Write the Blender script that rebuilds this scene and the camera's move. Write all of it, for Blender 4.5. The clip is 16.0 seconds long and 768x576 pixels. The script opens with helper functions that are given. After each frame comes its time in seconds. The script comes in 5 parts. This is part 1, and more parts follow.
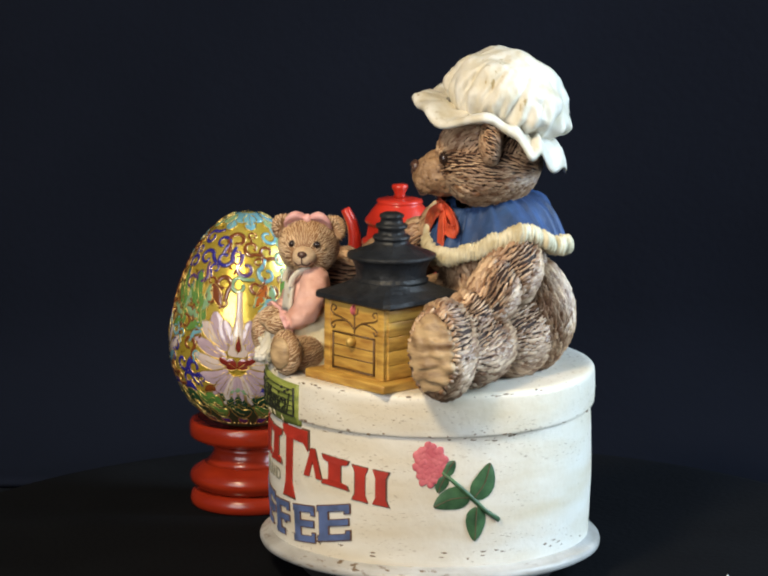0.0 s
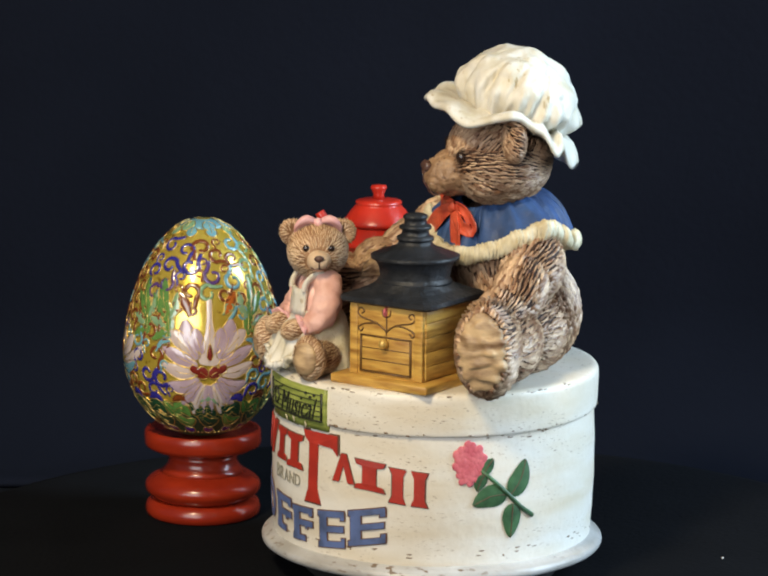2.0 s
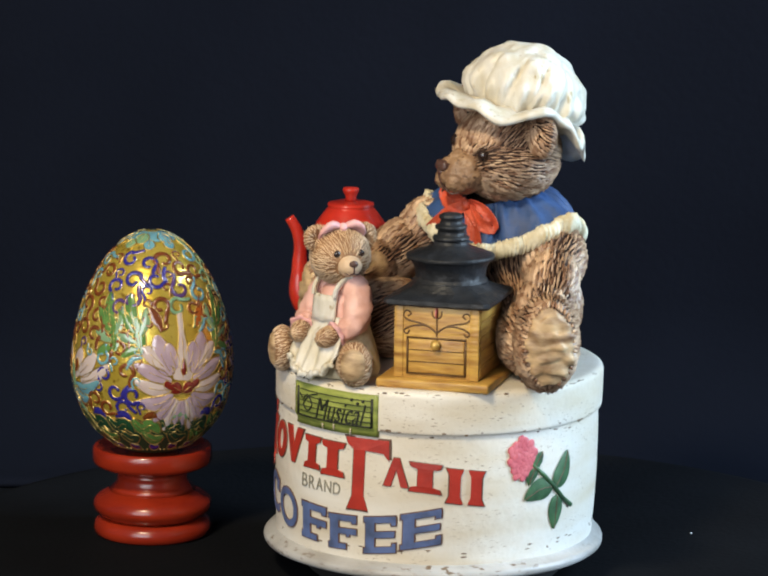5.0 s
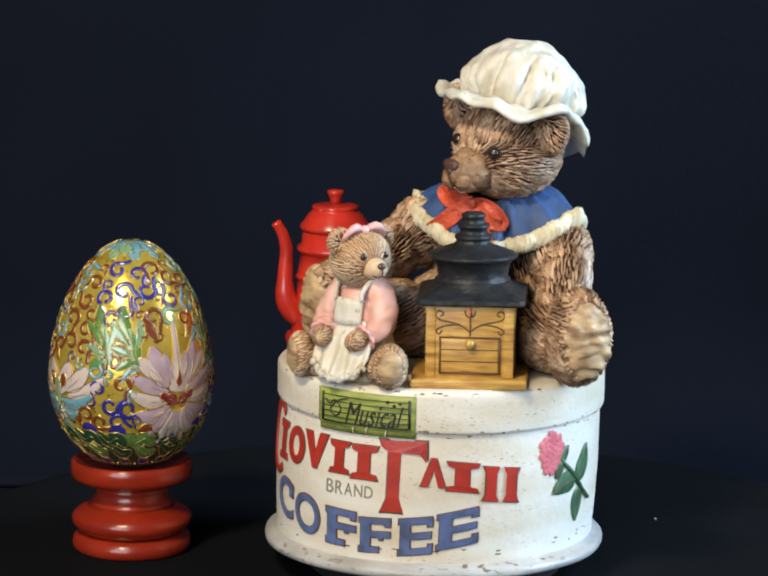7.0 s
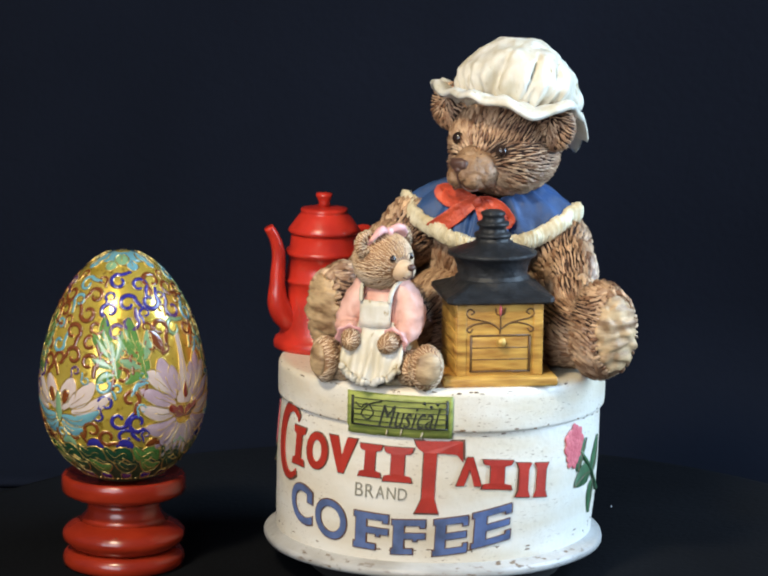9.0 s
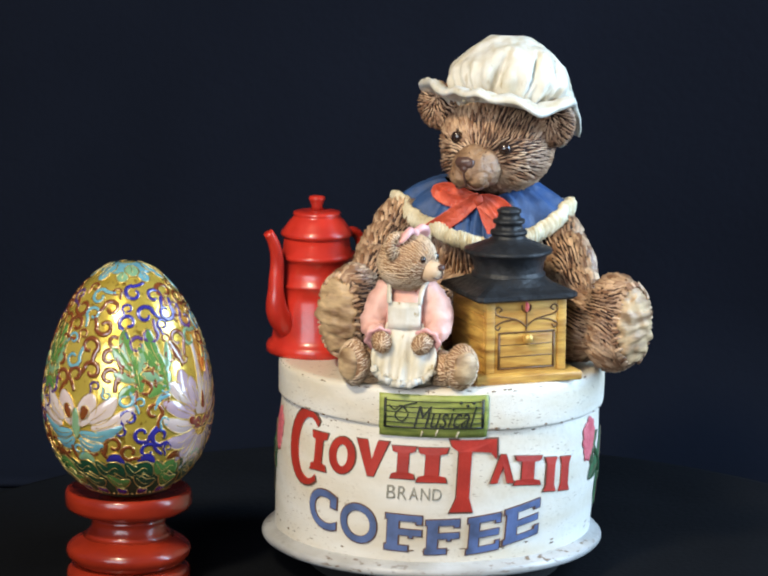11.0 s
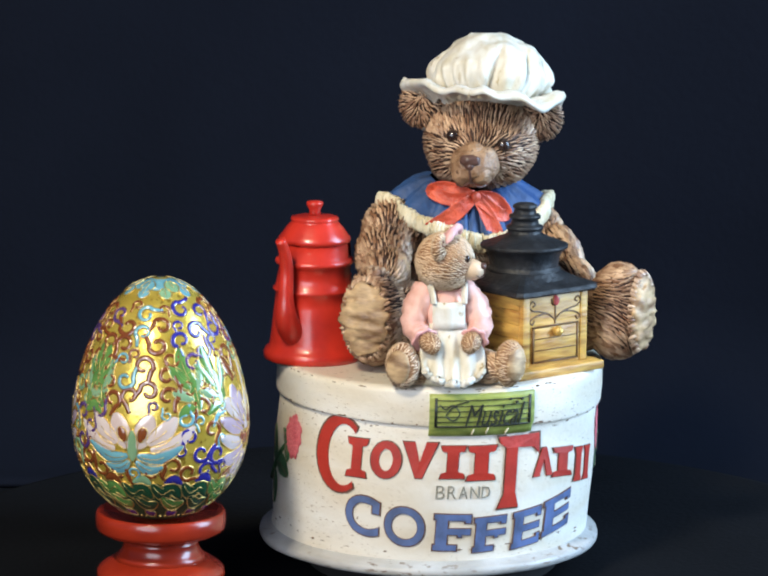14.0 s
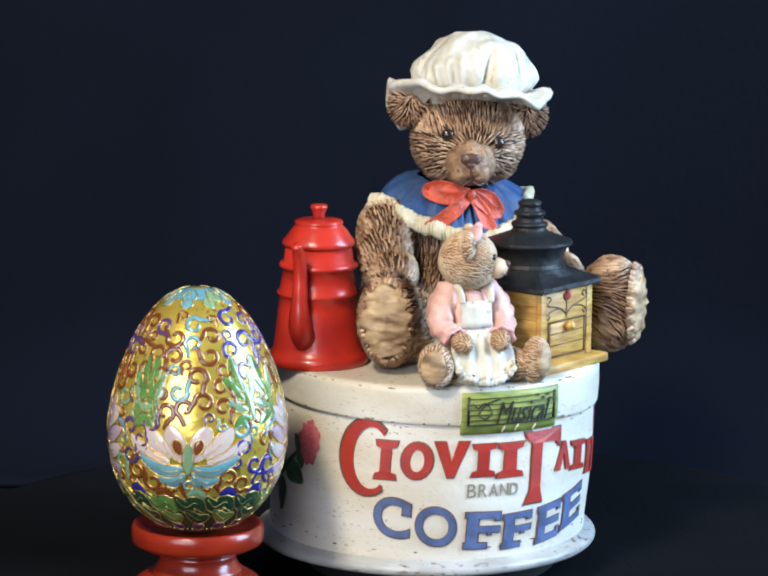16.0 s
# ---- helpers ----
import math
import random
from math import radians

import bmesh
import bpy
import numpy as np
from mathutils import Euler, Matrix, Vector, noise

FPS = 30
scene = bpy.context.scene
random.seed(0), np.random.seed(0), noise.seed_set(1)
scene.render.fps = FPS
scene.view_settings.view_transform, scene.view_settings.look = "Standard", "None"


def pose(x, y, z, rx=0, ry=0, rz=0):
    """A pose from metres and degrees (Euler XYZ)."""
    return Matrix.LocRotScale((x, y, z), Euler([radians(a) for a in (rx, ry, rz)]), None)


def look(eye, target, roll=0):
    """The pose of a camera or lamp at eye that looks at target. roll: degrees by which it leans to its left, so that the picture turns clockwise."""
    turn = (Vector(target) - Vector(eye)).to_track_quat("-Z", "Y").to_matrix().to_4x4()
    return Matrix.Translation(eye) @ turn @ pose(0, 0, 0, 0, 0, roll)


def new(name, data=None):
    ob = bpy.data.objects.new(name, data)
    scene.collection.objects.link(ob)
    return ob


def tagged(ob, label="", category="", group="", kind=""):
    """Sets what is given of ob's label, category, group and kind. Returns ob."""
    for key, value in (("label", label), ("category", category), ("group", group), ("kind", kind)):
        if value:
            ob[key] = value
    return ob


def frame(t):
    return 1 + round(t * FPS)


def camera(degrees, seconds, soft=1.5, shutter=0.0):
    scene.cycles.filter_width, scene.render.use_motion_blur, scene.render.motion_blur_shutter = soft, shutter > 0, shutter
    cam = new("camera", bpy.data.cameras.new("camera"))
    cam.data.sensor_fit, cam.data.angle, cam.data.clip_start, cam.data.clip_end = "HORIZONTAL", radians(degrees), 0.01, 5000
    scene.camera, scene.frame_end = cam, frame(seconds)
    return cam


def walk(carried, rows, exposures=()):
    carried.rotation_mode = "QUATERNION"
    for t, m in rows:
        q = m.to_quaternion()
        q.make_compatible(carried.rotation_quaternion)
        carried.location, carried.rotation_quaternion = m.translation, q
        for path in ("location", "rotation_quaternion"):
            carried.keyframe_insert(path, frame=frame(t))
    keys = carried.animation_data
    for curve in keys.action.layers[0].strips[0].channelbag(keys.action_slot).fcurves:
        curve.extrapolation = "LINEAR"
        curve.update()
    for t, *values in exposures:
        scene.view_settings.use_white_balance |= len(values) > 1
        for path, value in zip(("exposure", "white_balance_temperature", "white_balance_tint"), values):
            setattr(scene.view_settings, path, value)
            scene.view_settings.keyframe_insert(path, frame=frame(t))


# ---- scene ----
# A turntable under black cloth turns an egg and a music box past a fixed camera.
# Heights and plan are in millimetres inside the builders, scaled by MM.
MM = 0.001
SECONDS = 16.0
cam = camera(13.66, SECONDS, soft=2.2)
EYE = Vector((-0.01124, -0.98533, 0.27134))
AIM = EYE + Vector((0, math.cos(radians(10.52)), -math.sin(radians(10.52))))
# the film camera cools its white balance and opens up slightly on the way
walk(cam, [(0.0, look(EYE, AIM, 0.61)), (SECONDS, look(EYE, AIM, 0.61))],
     exposures=[(0.0, -0.03, 6800, 10), (4.0, -0.01, 6550, 10), (9.0, 0.09, 6200, 10), (13.0, 0.12, 5950, 10), (16.0, 0.14, 5780, 10)])

# ---- world and light ----
world = bpy.data.worlds.new("dim_room")
scene.world = world
world.use_nodes = True
world.node_tree.nodes["Background"].inputs[0].default_value = (0.55, 0.65, 1.0, 1)
world.node_tree.nodes["Background"].inputs[1].default_value = 0.11


def area_lamp(name, place, aim, size_x, size_y, watts, colour):
    data = bpy.data.lights.new(name, "AREA")
    data.shape, data.size, data.size_y = "RECTANGLE", size_x, size_y
    data.energy, data.color = watts, colour
    lamp = new(name, data)
    lamp.matrix_world = look(place, aim)
    return lamp


# a warm desk lamp in front and to the left, and a cool window to the right
area_lamp("desk_lamp_light", (-0.31, -0.62, 0.76), (-0.02, 0.0, 0.07), 0.11, 0.11, 7.3, (1.0, 0.83, 0.55))
area_lamp("window_light", (0.84, -0.10, 0.42), (0.0, 0.0, 0.08), 0.40, 0.80, 18.0, (0.60, 0.80, 1.0))
# added fill lamp at front left, standing in for bounce from the dim room
area_lamp("fill_light", (-0.58, -1.40, 0.48), (0.0, 0.0, 0.08), 0.9, 0.7, 14.0, (0.93, 0.95, 0.97))


# ---- materials ----
def material(name, colour, rough=0.6, metal=0.0, second=None, amount=0.5, scale=300.0, stretch=(1, 1, 1), fine=None, fine_scale=1500.0,
             fine_cut=0.62, bump=0.15, bump_scale=900.0, coat=0.0, island=0.0, spec=0.5, grained=False, clump=0.0):
    """A painted or cast surface: colour mottled towards second, flecked with fine, with a little relief."""
    m = bpy.data.materials.new(name)
    m.use_nodes = True
    nt = m.node_tree
    b = nt.nodes["Principled BSDF"]
    b.inputs["Roughness"].default_value, b.inputs["Metallic"].default_value = rough, metal
    b.inputs["Coat Weight"].default_value, b.inputs["Specular IOR Level"].default_value = coat, spec
    b.inputs["Coat Roughness"].default_value = 0.06
    coord = nt.nodes.new("ShaderNodeTexCoord")
    place = nt.nodes.new("ShaderNodeMapping")
    place.inputs["Scale"].default_value = stretch
    nt.links.new(coord.outputs["Object"], place.inputs["Vector"])

    def grain(size, detail=4.0):
        n = nt.nodes.new("ShaderNodeTexNoise")
        n.inputs["Scale"].default_value, n.inputs["Detail"].default_value = size, detail
        nt.links.new(place.outputs[0], n.inputs["Vector"])
        return n.outputs["Fac"]

    def ramp(value, lo, hi):
        r = nt.nodes.new("ShaderNodeMapRange")
        r.inputs["From Min"].default_value, r.inputs["From Max"].default_value = lo, hi
        nt.links.new(value, r.inputs["Value"])
        return r.outputs["Result"]

    def mixed(fac, a, c):
        x = nt.nodes.new("ShaderNodeMix")
        x.data_type = "RGBA"
        if isinstance(fac, float):
            x.inputs[0].default_value = fac
        else:
            nt.links.new(fac, x.inputs[0])
        for i, v in ((6, a), (7, c)):
            if isinstance(v, tuple):
                x.inputs[i].default_value = (*v, 1)
            else:
                nt.links.new(v, x.inputs[i])
        return x.outputs[2]

    def times(value, k):
        x = nt.nodes.new("ShaderNodeMath")
        x.operation = "MULTIPLY"
        nt.links.new(value, x.inputs[0])
        x.inputs[1].default_value = k
        return x.outputs[0]

    second = second or tuple(0.72 * v for v in colour)
    col = mixed(times(ramp(grain(scale), 0.35, 0.7), amount), colour, second)
    if island:
        geo = nt.nodes.new("ShaderNodeNewGeometry")
        col = mixed(times(geo.outputs["Random Per Island"], island), col, second)
    if fine:
        flecks = ramp(grain(fine_scale, 6.0), fine_cut, fine_cut + 0.07)
        if clump:
            both = nt.nodes.new("ShaderNodeMath")
            both.operation = "MULTIPLY"
            nt.links.new(flecks, both.inputs[0])
            nt.links.new(ramp(grain(clump, 3.0), 0.42, 0.62), both.inputs[1])
            flecks = both.outputs[0]
        col = mixed(flecks, col, fine)
    nt.links.new(col, b.inputs["Base Color"])
    if bump:
        relief = nt.nodes.new("ShaderNodeBump")
        relief.inputs["Strength"].default_value, relief.inputs["Distance"].default_value = bump, 0.0006
        rough_grain = nt.nodes.new("ShaderNodeTexNoise")
        rough_grain.inputs["Scale"].default_value, rough_grain.inputs["Detail"].default_value = bump_scale, 5.0
        nt.links.new((place if grained else coord).outputs[0 if grained else "Object"], rough_grain.inputs["Vector"])
        nt.links.new(rough_grain.outputs["Fac"], relief.inputs["Height"])
        nt.links.new(relief.outputs[0], b.inputs["Normal"])
    return m


CREAM = material("cream_paint", (0.76, 0.73, 0.66), 0.40, second=(0.60, 0.50, 0.34), amount=0.75, scale=26, stretch=(1, 1, 3.5),
                 fine=(0.24, 0.16, 0.09), fine_scale=600, fine_cut=0.622, clump=34, bump=0.4, bump_scale=330)
CREAM_WORN = material("worn_cream_paint", (0.46, 0.455, 0.44), 0.36, second=(0.27, 0.25, 0.22), amount=0.8, scale=60, stretch=(1, 1, 3),
                      fine=(0.15, 0.10, 0.06), fine_scale=340, fine_cut=0.57, clump=50, bump=0.5, bump_scale=300)
CHIP = material("chipped_brown_paint", (0.20, 0.135, 0.08), 0.6, bump=0.1)
FUR_DARK = material("dark_fur_wash", (0.038, 0.015, 0.007), 0.75, bump=0.4, bump_scale=700)
FUR = material("brown_fur_paint", (0.75, 0.53, 0.34), 0.40, second=(0.15, 0.054, 0.019), amount=0.55, scale=110, island=0.9, bump=0.3, bump_scale=900)
FUR_PALE = material("pale_fur_paint", (0.76, 0.58, 0.40), 0.48, second=(0.42, 0.25, 0.115), amount=0.6, scale=160, island=0.55, bump=0.3)
SOLE = material("tan_sole_paint", (0.60, 0.42, 0.23), 0.5, second=(0.13, 0.06, 0.025), amount=1.0, scale=120, stretch=(1, 1, 2.6), bump=0.8, bump_scale=260)
CUB_WASH = material("tan_fur_wash", (0.34, 0.19, 0.09), 0.6, second=(0.18, 0.08, 0.035), amount=0.8, scale=200, bump=0.5, bump_scale=500)
MUZZLE = material("tan_muzzle_paint", (0.40, 0.25, 0.14), 0.46, second=(0.12, 0.052, 0.022), amount=1.0, scale=170, fine=(0.10, 0.045, 0.02), fine_scale=520, fine_cut=0.60, bump=1.5, bump_scale=560)
DARK = material("dark_brown_gloss", (0.028, 0.016, 0.012), 0.22, bump=0.05, coat=0.4)
NOSE = material("brown_nose_paint", (0.10, 0.052, 0.04), 0.35, bump=0.1)
CLOTH_WHITE = material("ivory_cap_paint", (0.69, 0.67, 0.61), 0.46, second=(0.50, 0.42, 0.25), amount=0.7, scale=120, stretch=(1.9, 1.9, 0.75), fine=(0.36, 0.27, 0.13), fine_scale=260, fine_cut=0.62, clump=60, bump=0.7, bump_scale=260)
CLOTH_IVORY = material("ivory_trim_paint", (0.70, 0.64, 0.47), 0.55, second=(0.42, 0.32, 0.14), amount=0.7, scale=260, bump=0.4)
BLUE = material("blue_cape_paint", (0.034, 0.084, 0.225), 0.55, second=(0.028, 0.045, 0.095), amount=1.0, scale=130, stretch=(1, 1, 0.5), bump=1.0, bump_scale=260, spec=0.35)
CORAL = material("coral_ribbon_paint", (0.66, 0.105, 0.045), 0.4, second=(0.34, 0.035, 0.02), amount=0.8, scale=210, bump=0.9)
PINK = material("pink_dress_paint", (0.76, 0.47, 0.40), 0.48, second=(0.52, 0.24, 0.17), amount=0.75, scale=160, bump=0.35, bump_scale=450)
PINK_BOW = material("pale_pink_ribbon", (0.78, 0.44, 0.42), 0.45, second=(0.55, 0.24, 0.24), amount=0.5, scale=300, bump=0.2)
RED = material("red_enamel_paint", (0.56, 0.032, 0.016), 0.30, second=(0.30, 0.014, 0.009), amount=0.8, scale=90, bump=0.4, bump_scale=160, coat=0.25)
BLACK_IRON = material("black_iron_paint", (0.011, 0.012, 0.014), 0.46, second=(0.028, 0.030, 0.034), amount=0.6, scale=260, spec=0.35, bump=0.9, bump_scale=420)
OAK = material("golden_wood_paint", (0.62, 0.375, 0.085), 0.42, second=(0.26, 0.105, 0.02), amount=0.9, scale=85, stretch=(1, 1, 6), fine=(0.12, 0.05, 0.012), fine_scale=130, fine_cut=0.66, bump=0.5, bump_scale=120, grained=True)
OAK_DARK = material("dark_wood_line", (0.13, 0.065, 0.02), 0.5, bump=0.1)
BRASS = material("worn_brass_knob", (0.60, 0.38, 0.10), 0.35, metal=0.3, bump=0.1)
CHERRY = material("red_lacquered_wood", (0.29, 0.025, 0.008), 0.24, second=(0.17, 0.012, 0.005), amount=0.8, scale=60, stretch=(1, 1, 3), bump=0.12, bump_scale=220, coat=0.12)
VELVET = material("black_cloth", (0.0042, 0.0047, 0.0060), 0.95, second=(0.0064, 0.0072, 0.0092), amount=0.8, scale=24, bump=0.5, bump_scale=500, spec=0.05)
BACKCLOTH = material("black_backdrop_cloth", (0.0040, 0.0051, 0.0091), 0.95, second=(0.0064, 0.0079, 0.0139), amount=0.8, scale=6, bump=0.3, bump_scale=300, spec=0.05)
FELT = material("dark_felt", (0.006, 0.006, 0.006), 0.95, bump=0.2)
LINT = material("white_lint", (0.7, 0.7, 0.7), 0.8, bump=0)
SIGN_GREEN = material("green_plaque_paint", (0.37, 0.41, 0.095), 0.42, second=(0.11, 0.15, 0.03), amount=0.8, scale=120, stretch=(1, 1, 5), bump=0.3)
INK = material("black_ink", (0.025, 0.028, 0.018), 0.5, bump=0)
LETTER_RED = material("red_letter_paint", (0.42, 0.034, 0.020), 0.45, second=(0.27, 0.022, 0.014), amount=0.8, scale=150, bump=0.2)
LETTER_EDGE = material("brown_letter_edge", (0.14, 0.07, 0.045), 0.5, bump=0)
LETTER_BLUE = material("blue_letter_paint", (0.11, 0.16, 0.34), 0.48, second=(0.055, 0.075, 0.14), amount=0.9, scale=170, bump=0.2)
LETTER_GREY = material("grey_letter_paint", (0.28, 0.26, 0.20), 0.5, bump=0)
ROSE = material("rose_pink_paint", (0.66, 0.17, 0.19), 0.45, second=(0.48, 0.07, 0.10), amount=0.8, scale=330, bump=0.3)
LEAF = material("leaf_green_paint", (0.06, 0.15, 0.065), 0.42, second=(0.02, 0.055, 0.026), amount=0.95, scale=240, bump=0.2)


# ---- mesh helpers ----
def finish(name, bm, mats, parent, label="", smooth=True):
    """Links a bmesh, drawn in millimetres, as one mesh object under parent."""
    for v in bm.verts:
        v.co *= MM
    bmesh.ops.recalc_face_normals(bm, faces=bm.faces)
    me = bpy.data.meshes.new(name)
    for fc in bm.faces:
        fc.smooth = smooth
    bm.to_mesh(me)
    bm.free()
    for m in mats if isinstance(mats, (list, tuple)) else [mats]:
        me.materials.append(m)
    ob = new(name, me)
    ob.parent = parent
    if label:
        tagged(ob, label)
    return ob


def part(name, bm, mats, parent, label="", smooth=True):
    return finish(name, bm, mats, parent, label, smooth)


def loft(bm, rings, closed=True, caps=False, mat=0):
    """Quads between rings of points."""
    rows = [[bm.verts.new(p) for p in ring] for ring in rings]
    n = len(rows[0])
    for a, b in zip(rows, rows[1:]):
        for i in range(n if closed else n - 1):
            j = (i + 1) % n
            bm.faces.new((a[i], a[j], b[j], b[i])).material_index = mat
    if caps:
        bm.faces.new(rows[0][::-1]).material_index = mat
        bm.faces.new(rows[-1]).material_index = mat
    return rows


def lathe(profile, centre=(0, 0), n=64, wobble=0.0, caps=True, bm=None, mat=0):
    bm = bm or bmesh.new()
    rings = []
    for r, z in profile:
        ring = []
        for i in range(n):
            a = 2 * math.pi * i / n
            k = r + wobble * noise.noise(Vector((math.cos(a) * 2.5, math.sin(a) * 2.5, z * 0.12)))
            ring.append(Vector((centre[0] + k * math.cos(a), centre[1] + k * math.sin(a), z)))
        rings.append(ring)
    loft(bm, rings, caps=caps, mat=mat)
    return bm


def frame_of(axis):
    axis = Vector(axis).normalized()
    side = axis.cross(Vector((0, 0, 1)) if abs(axis.z) < 0.9 else Vector((1, 0, 0))).normalized()
    return side, axis.cross(side).normalized(), axis


def tube(path, radii, n=10, bm=None, mat=0, flat=1.0):
    """A round, tapering tube along a path."""
    bm = bm or bmesh.new()
    path = [Vector(p) for p in path]
    rings = []
    side = None
    for i, p in enumerate(path):
        way = (path[min(i + 1, len(path) - 1)] - path[max(i - 1, 0)]).normalized()
        if side is None:
            side = frame_of(way)[0]
        side = (side - way * side.dot(way)).normalized()
        up = way.cross(side)
        r = radii[i] if isinstance(radii, (list, tuple)) else radii
        rings.append([p + r * (math.cos(2 * math.pi * k / n) * side + flat * math.sin(2 * math.pi * k / n) * up) for k in range(n)])
    loft(bm, rings, caps=True, mat=mat)
    return bm


def smooth_path(points, steps=6):
    """A Catmull-Rom curve through the points."""
    pts = [Vector(p) for p in points]
    out = []
    for i in range(len(pts) - 1):
        a, b, c, d = pts[max(i - 1, 0)], pts[i], pts[i + 1], pts[min(i + 2, len(pts) - 1)]
        for s in range(steps):
            t = s / steps
            out.append(0.5 * (2 * b + (c - a) * t + (2 * a - 5 * b + 4 * c - d) * t * t + (3 * b - a - 3 * c + d) * t ** 3))
    return out + [pts[-1]]


def swell(centre, radii, axis=None, side=None):
    """The matrix that turns the unit ball into an ellipsoid: radii along side, across it, and along axis."""
    x, y, z = frame_of(axis or (0, 0, 1))
    if side:
        x = (Vector(side) - z * z.dot(Vector(side))).normalized()
        y = z.cross(x)
    m = Matrix((x * radii[0], y * radii[1], z * radii[2])).transposed().to_4x4()
    m.translation = Vector(centre)
    return m


def ball(bm, m, rough=0.0, scale=0.15, mat=0, seg=28, ribs=0.0):
    made = bmesh.ops.create_uvsphere(bm, u_segments=seg, v_segments=seg * 2 // 3, radius=1)
    for v in made["verts"]:
        n = v.co.normalized()
        p = m @ v.co
        ridge = ribs * math.sin(p.z * 1.7 + 4 * noise.noise(p * 0.13)) if ribs else 0.0
        v.co = p + (m.to_3x3() @ n).normalized() * (rough * noise.noise(p * scale) + ridge)
        for fc in v.link_faces:
            fc.material_index = mat
    return bm


def tuft(bm, p, n, way, length, width, height, mat):
    """One carved lock of fur: buried at its root, proud at its tip."""
    side = way.cross(n).normalized()
    root = bm.verts.new(p - way * length * 0.42 - n * height * 0.3)
    bend = side * random.uniform(-0.3, 0.3) * width
    ring = []
    for s, w, h in ((-0.12, 0.9, 0.85), (0.25, 0.75, 1.0)):
        c = p + way * length * s + bend * (s + 0.4)
        ring.append([bm.verts.new(c - side * width * 0.5 * w - n * height * 0.3), bm.verts.new(c + n * height * h), bm.verts.new(c + side * width * 0.5 * w - n * height * 0.3)])
    tip = bm.verts.new(p + way * length * 0.58 + bend * 2 + n * height * 0.55)
    faces = [(root, ring[0][1], ring[0][0]), (root, ring[0][2], ring[0][1]), (tip, ring[1][0], ring[1][1]), (tip, ring[1][1], ring[1][2])]
    for a in range(2):
        faces.append((ring[0][a], ring[0][a + 1], ring[1][a + 1], ring[1][a]))
    for fc in faces:
        bm.faces.new(fc).material_index = mat


def furry(bm, swells, flow, gap=1.0, length=4.4, width=0.68, height=1.4, bare=None, mat=1, seed=1):
    """Covers ellipsoids with locks that follow flow(point, normal)."""
    rng = random.Random(seed)
    back = [m.inverted() for m in swells]
    cells, near = {}, 1.02 * math.sqrt(gap)
    for k, m in enumerate(swells):
        a, b, c = (m.to_3x3().col[i].length for i in range(3))
        area = 4 * math.pi * (((a * b) ** 1.6 + (a * c) ** 1.6 + (b * c) ** 1.6) / 3) ** (1 / 1.6)
        normal_m = m.to_3x3().inverted().transposed()
        big = max(a * b, a * c, b * c)
        want, tries, made = int(area / gap * 2.5), 0, 0
        while made < want and tries < want * 4:
            tries += 1
            u = Vector((rng.gauss(0, 1), rng.gauss(0, 1), rng.gauss(0, 1))).normalized()
            grow = (normal_m @ u).length * a * b * c
            if rng.random() > grow / big:
                continue
            made += 1
            p, n = m @ u, (normal_m @ u).normalized()
            if any((q @ p).length < 0.93 for i, q in enumerate(back) if i != k) or (bare and bare(p)):
                continue
            cell = tuple(int(v // near) for v in p)
            if any((p - q).length < near for i in (-1, 0, 1) for j in (-1, 0, 1) for h in (-1, 0, 1) for q in cells.get((cell[0] + i, cell[1] + j, cell[2] + h), ())):
                continue
            cells.setdefault(cell, []).append(p)
            way = Vector(flow(p, n))
            way += 0.35 * Vector((noise.noise(p * 0.12), noise.noise(p * 0.12 + Vector((9, 0, 0))), noise.noise(p * 0.12 + Vector((0, 9, 0)))))
            way = way - n * n.dot(way)
            if way.length < 1e-3:
                continue
            s = rng.uniform(0.75, 1.25)
            tuft(bm, p, n, way.normalized(), length * s, width * rng.uniform(0.8, 1.2), height * rng.uniform(0.8, 1.2), mat)
    return bm


def box(bm, x0, x1, y0, y1, z0, z1, turn=None, bevel=0.3, mat=0):
    made = bmesh.ops.create_cube(bm, size=1)["verts"]
    for v in made:
        v.co = Vector(((x0 + x1) / 2 + v.co.x * (x1 - x0), (y0 + y1) / 2 + v.co.y * (y1 - y0), (z0 + z1) / 2 + v.co.z * (z1 - z0)))
    edges = {e for v in made for e in v.link_edges}
    if bevel:
        out = bmesh.ops.bevel(bm, geom=list(edges), offset=bevel, segments=2, affect="EDGES", profile=0.5)
        made = list({v for fc in out["faces"] for v in fc.verts} | {v for v in made if v.is_valid})
    for v in made:
        if turn:
            v.co = turn @ v.co
        for fc in v.link_faces:
            fc.material_index = mat
    return bm


def lean(z):
    """The hand-cast tin leans a little: its axis at height z."""
    if z < 5:
        return Vector((0, 0, 0))
    k = max(0.0, min(1.0, (z - 11) / 47))
    return Vector((-0.65 + 2.0 * k, 1.1 - 2.0 * k, 0))


def leaning(bm, lip=False):
    """Shifts a lathed part of the tin on to its axis; a lip also gets its uneven lower edge."""
    for v in bm.verts:
        x, y, z = v.co
        v.co += lean(z)
        if lip:
            v.co.z += (-0.020 * x + 0.019 * y) * max(0.0, min(1.0, (66 - z) / 11))
    return bm


def tin_radius(z):
    return 49.8 + 0.7 * math.sin(math.pi * max(0.0, min(1.0, (z - 15) / 40)))


def round_tin(phi, z, r):
    """A point on the tin: phi in degrees from its front towards its right."""
    a = radians(phi)
    return Vector((r * math.sin(a), -r * math.cos(a), z)) + lean(z)


